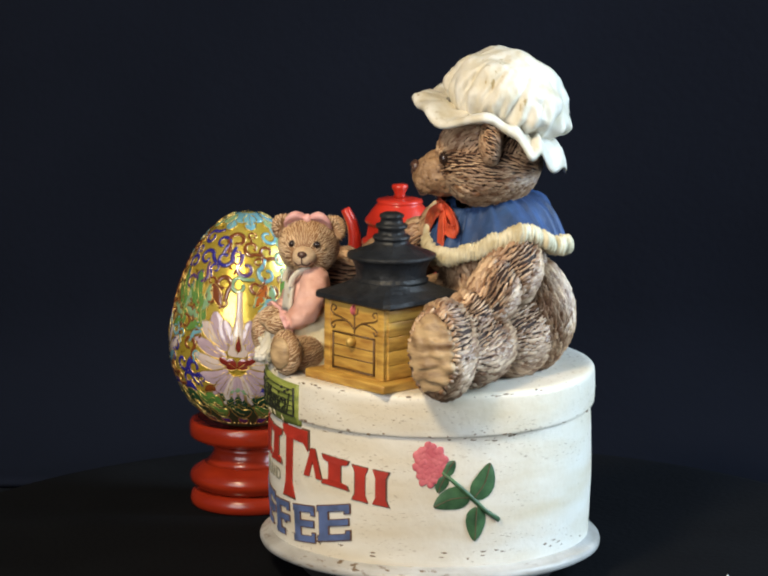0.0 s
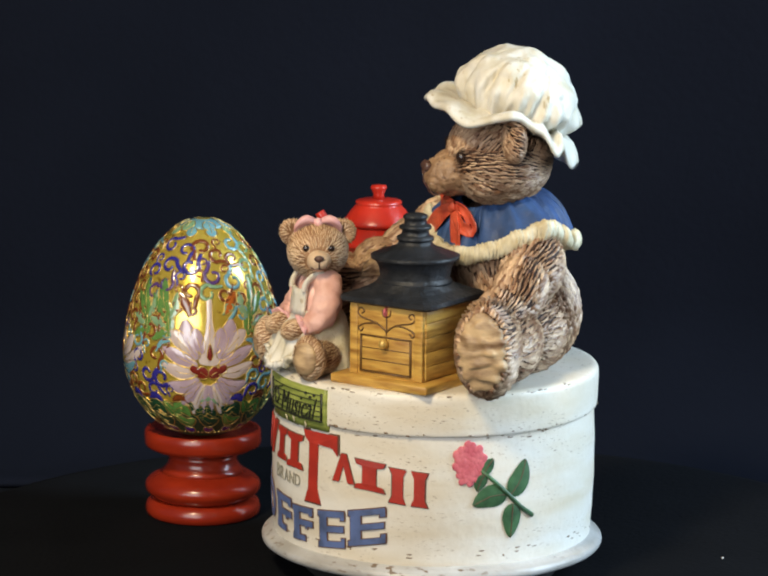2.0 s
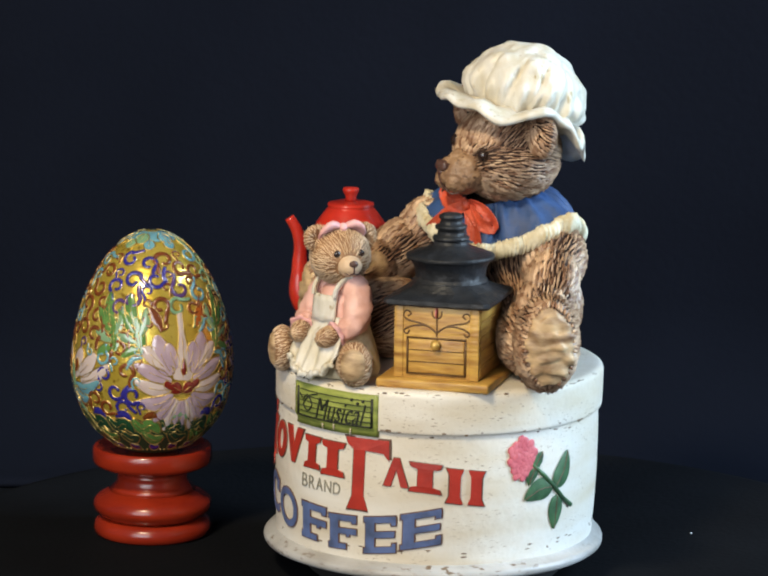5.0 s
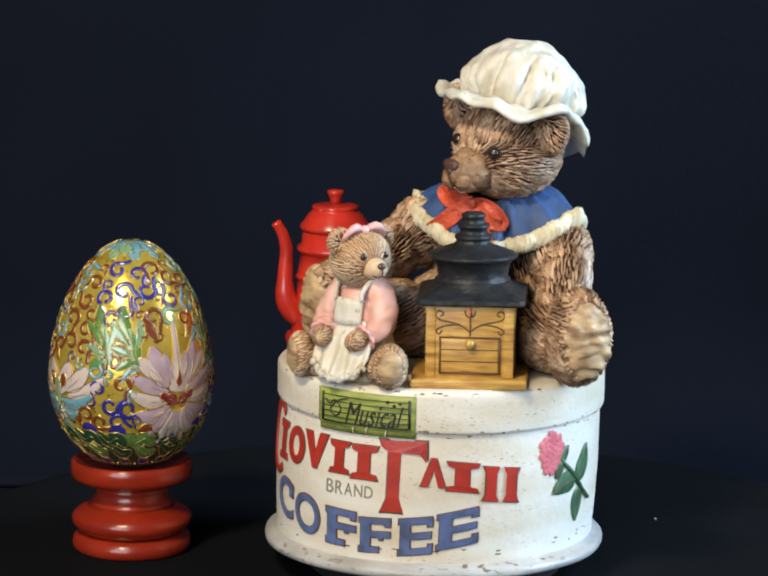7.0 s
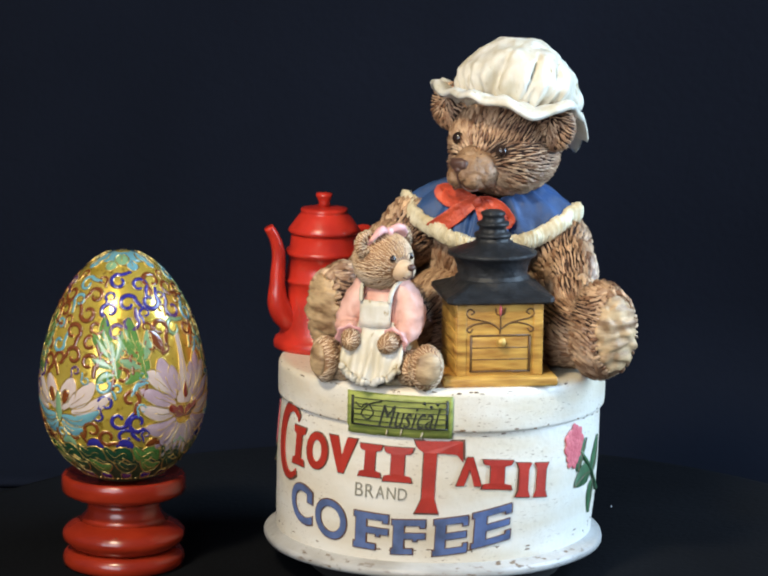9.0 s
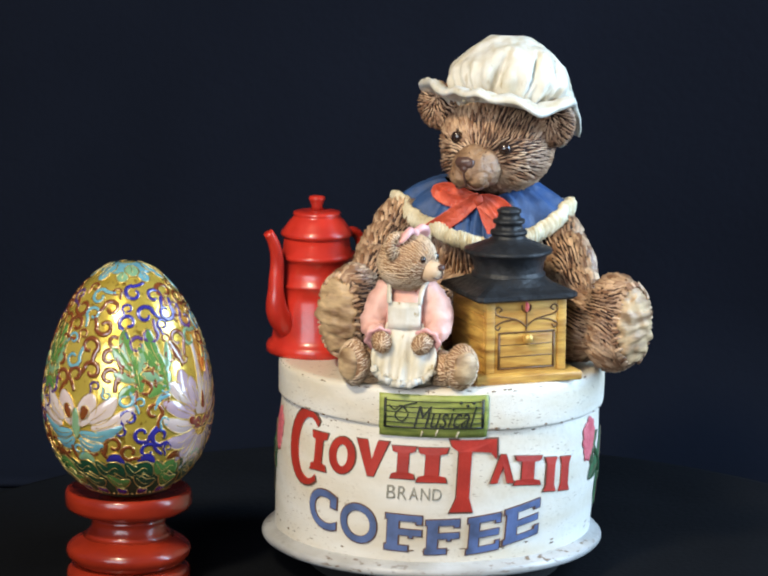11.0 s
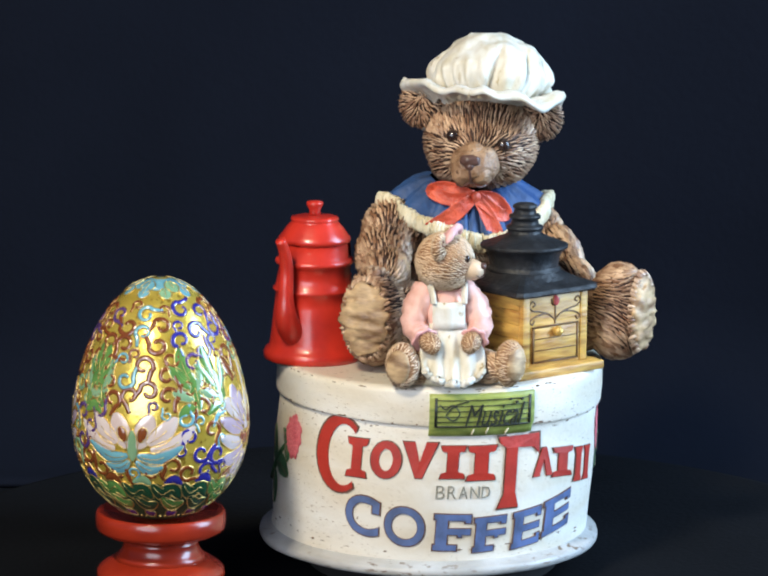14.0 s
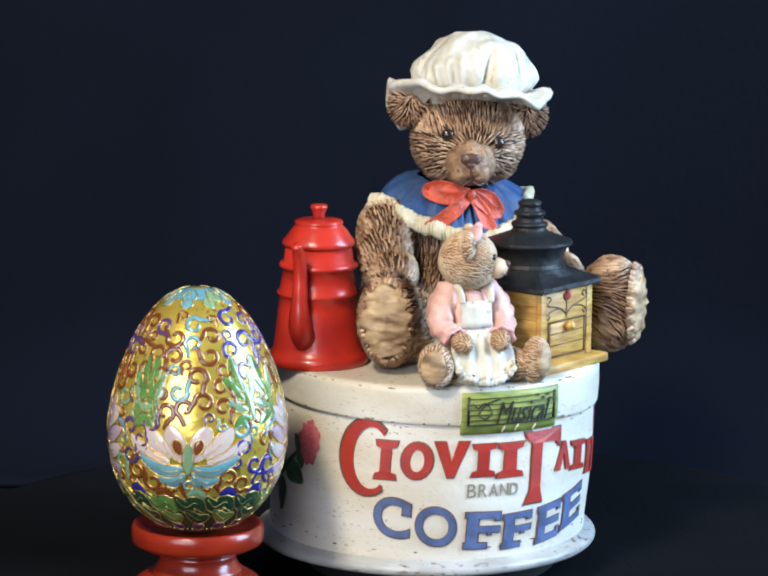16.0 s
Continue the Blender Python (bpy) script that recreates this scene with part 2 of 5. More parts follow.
# ---- the cloth-covered turntable and the backdrop ----
def build_setting():
    bm = bmesh.new()
    loft(bm, [[Vector((x, y, -14)) for x in np.linspace(-1300, 1300, 40)] for y in np.linspace(-1700, 215, 40)], closed=False)
    tagged(finish("ground", bm, VELVET, None), "black cloth over the table top", "table cloth", kind="structure")
    bm = bmesh.new()
    rows = []
    sweep = [(145 + 60 * math.sin(a), 46.4 - 60 * math.cos(a)) for a in np.linspace(0, math.pi / 2, 12)] + [(205, z) for z in np.linspace(70, 1100, 36)]
    for y, z in sweep:
        row = []
        slack = max(0.0, min(1.0, (z + 14) / 60))
        for x in np.linspace(-1300, 1300, 120):
            fold = 10 * noise.noise(Vector((x * 0.006, z * 0.0012, 3))) + 5 * noise.noise(Vector((x * 0.02, z * 0.003, 7)))
            row.append(Vector((x, y + fold * slack, z)))
        rows.append(row)
    loft(bm, rows, closed=False)
    cloth = finish("backdrop", bm, BACKCLOTH, None)
    cloth.modifiers.new("thickness", "SOLIDIFY").thickness = 0.002
    tagged(cloth, "black cloth backdrop hung behind the table", "backdrop", kind="structure")


def build_turntable():
    bm = bmesh.new()
    profile = [(2, -13.5), (166, -13.5), (168, -12), (168, -2.4), (166.5, -0.6), (163, 0), (110, 0), (60, 0), (1, 0)]
    lathe(profile, n=128, wobble=0.5, bm=bm)
    for v in bm.verts:
        if v.co.z > -0.5 and v.co.xy.length > 1.5:
            v.co.z = min(v.co.z, 0) - 0.25 * abs(noise.noise(v.co * 0.05))
    table = finish("turntable", bm, VELVET, None)
    tagged(table, "round turntable covered in black cloth", "turntable")
    bm = bmesh.new()
    ball(bm, swell((70.5, 68.5, 0.3), (0.5, 0.4, 0.4)), 0.1, seg=8)
    part("lint", bm, LINT, table, "white speck of lint on the cloth")
    return table


# ---- the music box: a tin with figures cast on its lid ----
TIN_R = 50.2


def build_tin(box_thing):
    profile = [(30, 9), (49.2, 9.2), (49.9, 12.6), (49.9, 15.0)] + [(tin_radius(z), z) for z in np.linspace(17, 55, 16)] + [(48.6, 58.5), (30, 58.6)]
    tin = part("tin", leaning(lathe(profile, n=192, wobble=0.15)), CREAM, box_thing, "worn cream-painted round tin body")
    rim = [(49.0, 8.3), (52.2, 8.4), (53.1, 8.8), (53.5, 9.5), (53.6, 10.3), (53.4, 11.0), (52.9, 11.5), (52.0, 11.9), (51.0, 12.3), (50.4, 12.8), (49.6, 13.2)]
    part("base_rim", leaning(lathe(rim, n=128, wobble=0.5, caps=False)), CREAM_WORN, tin, "chipped silvery cream base rim")
    part("felt_foot", lathe([(1, 0.2), (39, 0.2), (40, 1), (40, 8.9), (1, 8.9)], n=64), FELT, tin, "dark felt foot")
    lid = [(20, 54.9), (50.5, 54.9), (50.9, 55.1), (51.05, 55.5), (51.1, 56.2), (51.15, 60), (51.1, 64.6), (51.0, 65.5), (50.7, 66.1), (50.1, 66.6), (49.2, 66.85), (47.5, 66.9), (40, 66.9), (20, 66.9), (1, 66.9)]
    part("lid", leaning(lathe(lid, n=192, wobble=0.35), lip=True), CREAM, box_thing, "cream-painted round lid with worn rim")
    # chipped paint along the edges of lid and body
    rng = random.Random(8)
    bm = bmesh.new()
    for zone in range(4):
        for _ in range((46, 34, 30, 40)[zone]):
            phi = rng.gauss(rng.choice((-110, -60, -15, 20, 60, 95)), 14)
            z, r = ((66.0, 50.75), (55.6, 51.1), (53.6, tin_radius(53.6) + 0.02), (16.5, tin_radius(16.5) + 0.02))[zone]
            z += rng.uniform(-0.4, 0.4) if zone < 2 else rng.uniform(-1.6, 1.2)
            p = round_tin(phi, z, r if zone else r - max(0.0, z - 66.0) * 0.6)
            if zone == 1:
                p.z += (-0.020 * p.x + 0.019 * p.y) * 0.95
            ball(bm, swell(p, (rng.uniform(0.3, 1.3), 0.14, rng.uniform(0.12, 0.32)), side=round_tin(phi + 90, 0, 1)), 0.15, 1.5, seg=6)
    tagged(part("paint_chips", bm, CHIP, tin, "brown chips in the cream paint"), kind="stuff")
    return tin


def build_grinder(box_thing):
    turn = Matrix.Translation((14.4, -28.2, 0)) @ Matrix.Rotation(radians(5.5), 4, "Z")
    bm = bmesh.new()
    box(bm, -13, 13, -14, 13, 69.4, 92, turn, 0.4)
    mill = part("coffee_grinder", bm, OAK, box_thing, "small toy coffee grinder of golden wood with black iron top")
    bm = bmesh.new()
    box(bm, -17.6, 17.2, -18.2, 14.2, 66.8, 69.6, turn, 0.6)
    part("plinth", bm, OAK, mill)
    bm = bmesh.new()
    box(bm, -8.6, 8.6, -14.5, -13.5, 71.2, 81.6, turn, 0.3)
    part("drawer", bm, OAK, mill, "small drawer with a round knob")
    for x0, x1, z0, z1 in ((-9.2, 9.2, 70.7, 71.15), (-9.2, 9.2, 81.7, 82.15), (-9.2, -8.7, 70.7, 82.1), (8.7, 9.2, 70.7, 82.1), (-8.6, 8.6, 74.5, 74.8), (-8.6, 8.6, 78.1, 78.35)):
        bm = bmesh.new()
        box(bm, x0, x1, -14.62, -13.9, z0, z1, turn, 0)
        part("drawer_line", bm, OAK_DARK, mill, "dark painted drawer line")
    bm = bmesh.new()
    ball(bm, turn @ swell((0, -15.6, 80.2), (1.7, 1.5, 1.6)), 0.1, seg=16)
    part("knob", bm, BRASS, mill, "worn brass knob")
    # planks on the sides and stiles on the front
    for i in range(5):
        z0 = 69.9 + i * 4.35
        for x in (-13.35, 12.75):
            bm = bmesh.new()
            box(bm, x, x + 0.6, -12.6, 12.6, z0, z0 + 4.1, turn, 0.18)
            part("board", bm, OAK, mill)
    for x in (-13.1, 10.3):
        bm = bmesh.new()
        box(bm, x, x + 2.8, -14.35, -13.6, 69.7, 91.8, turn, 0.2)
        part("stile", bm, OAK, mill)
    # painted vine over the drawer
    bm = bmesh.new()

    def vine(points, r=0.27):
        tube(smooth_path([turn @ Vector((x, -14.05, z)) for x, z in points]), r, n=6, bm=bm)
    vine([(0, 82.4), (0.1, 85), (0, 88)])
    for s in (-1, 1):
        vine([(0, 83.5), (s * 2.4, 85.4), (s * 5, 85.8), (s * 8.2, 85.2), (s * 10.2, 83.9), (s * 9.2, 82.9), (s * 8.4, 84)])
        vine([(s * 3, 85.8), (s * 6.2, 86.6), (s * 9, 87.2), (s * 10.4, 88.6), (s * 9.3, 90), (s * 8, 89.1), (s * 9, 88.3)])
        vine([(0, 88), (s * 1.2, 88.6), (s * 1.5, 90.2)])
    part("painted_vine", bm, OAK_DARK, mill, "dark painted scroll vine")
    bm = bmesh.new()
    ball(bm, turn @ swell((0, -14.0, 89.6), (1.9, 0.4, 1.7)), seg=12)
    part("painted_tulip", bm, ROSE, mill, "pink painted tulip")
    # black roof: flared square hip that turns round under the drum
    bm = bmesh.new()
    rings = []
    for half, z, square in ((13, 91.4, 1), (15.9, 91.6, 1), (16.4, 92.1, 1), (16.3, 93.3, 1), (15.8, 93.6, 1), (14.0, 94.3, 0.97), (12.6, 95.1, 0.8), (11.6, 96.2, 0.4), (10.9, 97.2, 0)):
        ring = []
        for i in range(64):
            a = 2 * math.pi * (i + 0.5) / 64
            sq = half / max(abs(math.cos(a)), abs(math.sin(a)))
            r = half * (1 - square) + sq * square
            lift = 0.7 * square * max(0, sq / half - 1.2) if z > 92 else 0
            ring.append(turn @ Vector((r * math.cos(a), r * math.sin(a), z + lift)))
        rings.append(ring)
    loft(bm, rings, caps=True)
    part("roof", bm, BLACK_IRON, mill, "flared black iron roof", smooth=False)
    c = (14.4, -27.4)
    part("hopper", lathe([(9.5, 96.4), (11.3, 96.8), (11.4, 97.6), (10.7, 98.0), (10.6, 98.6), (11.0, 101.2), (12.2, 103.7), (12.3, 103.8), (13.3, 104.0), (13.45, 104.1), (13.5, 104.9), (13.4, 105.1), (12.3, 105.5), (8.2, 107.0), (6.2, 107.8), (5.4, 108.4), (5.2, 108.7), (5.2, 109.5), (2, 109.6)], c, 64, 0.2), BLACK_IRON, mill, "round black hopper")
    part("finial", lathe([(4.6, 109.2), (5.6, 109.6), (5.7, 110.4), (5.3, 110.8), (4.3, 111.1), (4.0, 112.6), (4.8, 113.0), (4.9, 113.8), (4.6, 114.1), (3.6, 114.4), (3.2, 115.9), (3.7, 116.2), (3.7, 117.0), (2.6, 117.6), (0.4, 117.8)], c, 32, 0.2), BLACK_IRON, mill, "stepped black finial")
    return mill


def build_pot(box_thing):
    c = (-35.4, 14.9)
    pot = part("coffee_pot", lathe([(14.9, 66.7), (15.7, 67.2), (15.8, 69), (15.2, 70.2), (14.1, 70.9), (13.7, 73), (12.4, 84), (12.0, 88), (12.7, 88.5), (12.8, 89.3), (12.0, 89.9), (11.0, 96.4), (12.0, 96.8), (12.3, 97.6), (12.0, 98.4), (10.8, 98.9), (10.2, 103.4), (4, 103.6)], c, 64, 0.25), RED, box_thing, "glossy red enamel toy coffee pot")
    part("lid", lathe([(9.8, 103.2), (10.8, 103.6), (11.3, 104.3), (11.0, 105.2), (10.2, 106.2), (8.8, 108.2), (7.4, 109.8), (7.1, 110.1), (7.5, 110.6), (7.3, 111.3), (5.6, 111.7), (1, 112.0)], c, 64, 0.15), RED, pot, "domed red lid")
    part("knob", lathe([(2.0, 112), (1.7, 113.2), (2.3, 114.6), (2.7, 115.4), (2.4, 116.2), (0.4, 116.4)], c, 24), RED, pot)
    d = Vector((-0.9, -0.436, 0))
    base = Vector((*c, 0))
    path = smooth_path([base + d * s + Vector((0, 0, z)) for s, z in ((9.5, 75), (13.5, 77.5), (16.2, 82.5), (16.4, 90), (16.0, 97), (17.2, 102.5), (19.6, 106.6))], 5)
    radii = [3.2 + (1.55 - 3.2) * (i / (len(path) - 1)) ** 1.1 + (0.9 * math.sin(min(1, i / 14) * math.pi)) for i in range(len(path))]
    part("spout", tube(path, radii, 16), RED, pot, "curved red spout")
    path = smooth_path([base - d * s + Vector((0, 0, z)) for s, z in ((9.6, 103), (15, 103.4), (18, 100), (18.3, 92), (16.5, 84), (12.4, 80))], 5)
    part("handle", tube(path, 1.7, 12), RED, pot)
    return pot


# ---- the large bear ----
HEAD = Vector((20.0, 5.0, 132.5))
HF, HR = Vector((-0.63, -0.776, 0)), Vector((0.776, -0.63, 0))
BF, BR = Vector((-0.26, -0.965, 0)), Vector((0.965, -0.26, 0))
UP = Vector((0, 0, 1))


def head_at(forward, right, z):
    return Vector((HEAD.x, HEAD.y, z)) + HF * forward + HR * right


def body_at(forward, right, z):
    return Vector((16.2, 7.3, z)) + BF * forward + BR * right


def cyclic(table, phi):
    """Smooth interpolation in a table of (degrees, value) round the circle."""
    phi %= 360
    pts = list(table)
    for i, (a, v) in enumerate(pts):
        b, w = pts[(i + 1) % len(pts)]
        span = (b - a) % 360
        off = (phi - a) % 360
        if off <= span:
            s = off / span
            s = s * s * (3 - 2 * s)
            return v + (w - v) * s
    return pts[0][1]


def build_bear(box_thing):
    torso = [swell((17.5, 15.0, 83), (24, 20, 20), side=BR), swell((16.5, 10.6, 100), (19, 14.4, 19), side=BR)]
    bm = bmesh.new()
    for m in torso:
        ball(bm, m, 0.8, 0.12)
    furry(bm, torso, lambda p, n: (0.2, 0.1, -1), seed=2, bare=lambda p: p.z < 66 or p.z > 108)
    bear = part("teddy_bear", bm, [FUR_DARK, FUR], box_thing, "carved brown teddy bear in cap and blue cape")

    skull = [swell(HEAD - HF * 0.6, (17.6, 15.4, 14.8), side=HR), swell(head_at(4, 8.2, 127.0), (6.4, 7.5, 6.4)), swell(head_at(4, -8.2, 127.0), (6.4, 7.5, 6.4))]
    bm = bmesh.new()
    for m in skull:
        ball(bm, m, 0.6, 0.15)
    muzzle_at = head_at(13.2, 0, 127.0)

    def face_flow(p, n):
        away = p - muzzle_at
        return away + UP * 0.5 * (1 if p.z > 136 else -0.6) * away.length
    furry(bm, skull, face_flow, gap=0.72, length=3.4, width=0.58, height=1.1, seed=3, bare=lambda p: (p - muzzle_at).length < 6.4 or min((p - head_at(13.0, 7.9, 133.1)).length, (p - head_at(13.0, -7.9, 135.7)).length) < 2.4)
    part("head", bm, [FUR_DARK, FUR], bear)
    bm = bmesh.new()
    ball(bm, swell(muzzle_at - HR * 0.8, (7.8, 9.3, 6.9), side=HR), 0.8, 0.3, seg=48)
    ball(bm, swell(head_at(13.2, -0.8, 129.6), (4.4, 6.8, 4.0), axis=UP - HF * 0.5, side=HR), 0.5, 0.3, seg=40)
    for s in (-1, 1):
        ball(bm, swell(head_at(17.4, s * 2.7 - 1.4, 125.0), (4.0, 4.7, 4.3), side=HR), 0.35, 0.4)
    part("muzzle", bm, MUZZLE, bear, "smooth tan muzzle")
    bm = bmesh.new()
    ball(bm, swell(head_at(21.7, -1.7, 129.3), (3.3, 1.7, 1.9), axis=UP - HF * 0.5, side=HR), 0.5, 0.7, seg=24)
    ball(bm, swell(head_at(22.1, -1.7, 127.6), (1.5, 1.1, 1.5), side=HR), 0.2, 0.7, seg=16)
    part("nose", bm, NOSE, bear, "dark brown nose")
    bm = bmesh.new()
    tube(smooth_path([head_at(22.7, -1.7, 127.6), head_at(22.3, -1.6, 124.9), head_at(20.8, -1.4, 121.9)]), 0.42, 6, bm)
    for s in (-1, 1):
        tube(smooth_path([head_at(20.9, -1.4, 122.6), head_at(20.2, s * 2.6 - 1.4, 120.9), head_at(18.4, s * 4.6 - 1.4, 121.3)]), 0.3, 6, bm)
    part("mouth", bm, NOSE, bear, "carved dark mouth line")
    for s in (-1, 1):
        bm = bmesh.new()
        ball(bm, swell(head_at(13.1, s * 7.9, 134.4 - s * 1.3), (2.1, 1.7, 2.1), side=HR), seg=18)
        part("eye", bm, DARK, bear, "glossy dark eye")
    for s, place in ((1, head_at(-0.8, 18.6, 140.2)), (-1, head_at(2.0, -18.8, 143.8))):
        bm = bmesh.new()
        m = swell(place, (6.9, 3.2, 7.2), side=HR)
        ball(bm, m, 0.3, 0.3)
        # hollow the front of the ear
        for v in bm.verts:
            loc = m.inverted() @ v.co
            rad = math.hypot(loc.x, loc.z)
            front = (v.co - place).dot(HF)
            if front > 0 and rad < 0.8:
                v.co -= HF * 3.4 * (1 - (rad / 0.8) ** 2)
        furry(bm, [m], lambda p, n, q=place: HF * -1.0 + (p - q) * 0.06 - UP * 0.3, gap=0.6, length=2.6, width=0.65, height=0.6, seed=5 + s, bare=lambda p, q=place: (p - q).dot(HF) > 1.4 and (p - q).length < 3.0)
        part("ear", bm, [FUR_DARK, FUR], bear, "round furry ear")

    # arms: one round the cub, one on the knee
    for seed, parts_ in ((11, [((38.0, 0.0, 100.5), (8.0, 9.0, 11), (-0.1, -0.3, -1)), ((40.5, -9.0, 95.0), (7.2, 7.2, 11), (0.0, -0.55, -1)), ((40.0, -17.0, 89.5), (6.6, 6.6, 7.5), (0, -1, -0.6))]),
                         (12, [((-8.4, 12.4, 104.2), (8.2, 8.6, 11), (-0.3, -0.3, -1)), ((-15.4, 6.4, 99.0), (7.8, 7.8, 11.5), (-0.6, -0.65, -0.8)), ((-20.4, -2.6, 95.6), (6.6, 6.6, 7.4), (-0.5, -0.8, -0.3))])):
        swells = [swell(c, r, axis=ax) for c, r, ax in parts_]
        way = (Vector(parts_[-1][0]) - Vector(parts_[0][0])).normalized()
        bm = bmesh.new()
        for m in swells:
            ball(bm, m, 0.5, 0.15)
        furry(bm, swells, lambda p, n, w=way: w, seed=seed)
        part("arm", bm, [FUR_DARK, FUR], bear, "bent furry arm")
    bm = bmesh.new()
    ball(bm, swell((-18.2, -6.9, 95.8), (4.6, 2.9, 4.9), side=(0.93, 0.36, 0)), 0.6, 0.4, seg=28)
    part("paw_pad", bm, SOLE, bear, "bare tan paw pad")
    # legs with upturned feet
    for seed, hip, foot, out in ((21, (27, 6, 80), (49.6, -37.8, 81.9), (0.45, -0.89, 0.06)), (22, (4, 6, 78), (-34.2, -14.2, 84.0), (-0.80, -0.60, 0.05))):
        hip, foot, out = Vector(hip), Vector(foot), Vector(out).normalized()
        mid = hip.lerp(foot, 0.5) - UP * 1.5
        swells = [swell(hip, (15.5, 15, 17), axis=foot - hip), swell(mid, (11.6, 11.6, 20), axis=foot - hip), swell(foot - out * 2.2, (10.6, 6.6, 14.6), side=out.cross(UP))]
        across = out.cross(UP).normalized()
        swells[2] = Matrix((across * 8.8, out * 10.0, UP * 14.2)).transposed().to_4x4()
        swells[2].translation = foot - out * 5.6
        bm = bmesh.new()
        for m in swells:
            ball(bm, m, 0.6, 0.12)

        def leg_flow(p, n, foot=foot, out=out):
            d = p - foot
            radial = d - out * d.dot(out)
            return radial * 0.12 * max(0.0, 1 - abs(d.dot(out)) / 12) + out * 1.0 - UP * 0.35
        furry(bm, swells, leg_flow, length=5.0, seed=seed, bare=lambda p, f=foot, o=out: p.z < 66.6 or ((p - f).dot(o) > 1.6 and ((p - f) - o * (p - f).dot(o)).length < 7))
        rng = random.Random(seed)
        for i in range(46):
            a = 2 * math.pi * (i + rng.uniform(-0.3, 0.3)) / 46
            radial = across * 7.5 * math.cos(a) + UP * 12.4 * math.sin(a)
            if (foot + radial).z > 70:
                tuft(bm, foot + out * 2.6 + radial, out, (radial.normalized() - out * 1.1).normalized(), rng.uniform(2.8, 3.8), 1.3, 1.2, 1)
        part("leg", bm, [FUR_DARK, FUR], bear, "stretched furry leg with upturned foot")
        bm = bmesh.new()
        m = Matrix((across * 7.3, out * 2.6, UP * 11.8)).transposed().to_4x4()
        m.translation = foot + out * 3.0
        ball(bm, m, 1.2, 0.34, seg=64, ribs=0.45)
        part("sole", bm, SOLE, bear, "tan wrinkled foot sole")

    # mob cap
    axis = (UP * 0.93 - HF * 0.36).normalized()
    crown_at = head_at(-6.2, 2.0, 151.4)
    side, across = HR, axis.cross(HR)
    bm = bmesh.new()
    rings = []
    for i in range(1, 45):
        th = math.pi * 0.74 * i / 44
        ring = []
        for k in range(192):
            a = 2 * math.pi * k / 192
            fold = math.sin(th) ** 2 * max(0.0, (i - 8) / 36) ** 0.7
            deep = 0.6 + 1.1 * max(0.0, noise.noise(Vector((2.2 * math.cos(a), 2.2 * math.sin(a), 0.9 * th))) + 0.3)
            pleat = 1 + 0.04 * fold - fold * (0.21 * deep * (1 - abs(math.sin(4.5 * a + 1.5 * math.sin(2 * a + 1) + 0.9 * th))) ** 4 + 0.02 * (1 - abs(math.sin(13 * a + 2 * math.sin(3 * a)))) ** 2)
            low = max(0.0, (th - 1.35) / 1.0)
            pleat += 0.05 * min(1.0, low * 3) * (1 - low) + 0.05 * min(1.0, low * 2) * math.sin(24 * a + 2.5 * math.sin(3 * a + 0.6))
            u = Vector((math.cos(a) * math.sin(th), math.sin(a) * math.sin(th), math.cos(th)))
            lump = 1 + 0.09 * noise.noise(u * 2.1 + Vector((4, 1, 0))) + 0.03 * noise.noise(u * 5) + 0.010 * noise.noise(u * 12)
            ring.append(crown_at + (side * u.x * 18.6 + across * u.y * 18.6) * pleat * lump + axis * u.z * 14.0 * lump)
        rings.append(ring)
    loft(bm, rings, caps=True)
    part("cap", bm, CLOTH_WHITE, bear, "puffy ivory mob cap")
    bm = bmesh.new()
    edge_z = [(0, 150.6), (30, 148.4), (52, 145.6), (75, 146.8), (92, 147.0), (130, 136.0), (155, 130.5), (180, 129.0), (205, 130.5), (228, 135.0), (248, 142.5), (266, 151.0), (300, 151.6), (335, 150.6)]
    edge_r = [(0, 0.97), (40, 1.0), (90, 1.0), (135, 1.04), (180, 1.06), (225, 1.04), (250, 1.02), (268, 1.0), (295, 0.90), (330, 0.88)]
    rings = []
    for kind in range(9):
        ring = []
        for k in range(240):
            phi = 1.5 * k
            a = radians(phi)
            wave = math.sin(11 * a + 2.4 * math.sin(3 * a)) * (0.75 + 0.9 * noise.noise(Vector((2 * math.cos(a), 2 * math.sin(a), 1.5))))
            inner = head_at(-3.5 + 16.2 * math.cos(a), 16.6 * math.sin(a), 143.4 + 5.6 * math.cos(a))
            outer_r = cyclic(edge_r, phi) + 0.022 * math.sin(9 * a + 1)
            outer = head_at(0.3 + 23.2 * outer_r * math.cos(a), 26.2 * outer_r * math.sin(a), cyclic(edge_z, phi) + 1.0 * wave)
            s = (0, 0.3, 0.7, 0.93, 1.0, 0.96, 0.7, 0.3, 0)[kind]
            p = inner.lerp(outer, s)
            thick = 1.0 + 0.3 * s + 0.5 * (1 - math.cos(a)) * s
            lift = (1, 1, 1, 0.7, 0, -0.7, -1, -1, -1)[kind] * thick
            pucker = 0.6 * math.sin(24 * a + 2.5 * math.sin(3 * a + 0.6)) * max(0.0, 1 - 1.6 * s)
            p = p + UP * (lift + 0.9 * math.sin(s * math.pi) + wave * 0.9 * s * (1 - s) * 4 + pucker)
            ring.append(p)
        rings.append(ring)
    loft(bm, rings)
    part("cap_brim", bm, CLOTH_WHITE, bear, "ruffled ivory cap brim")

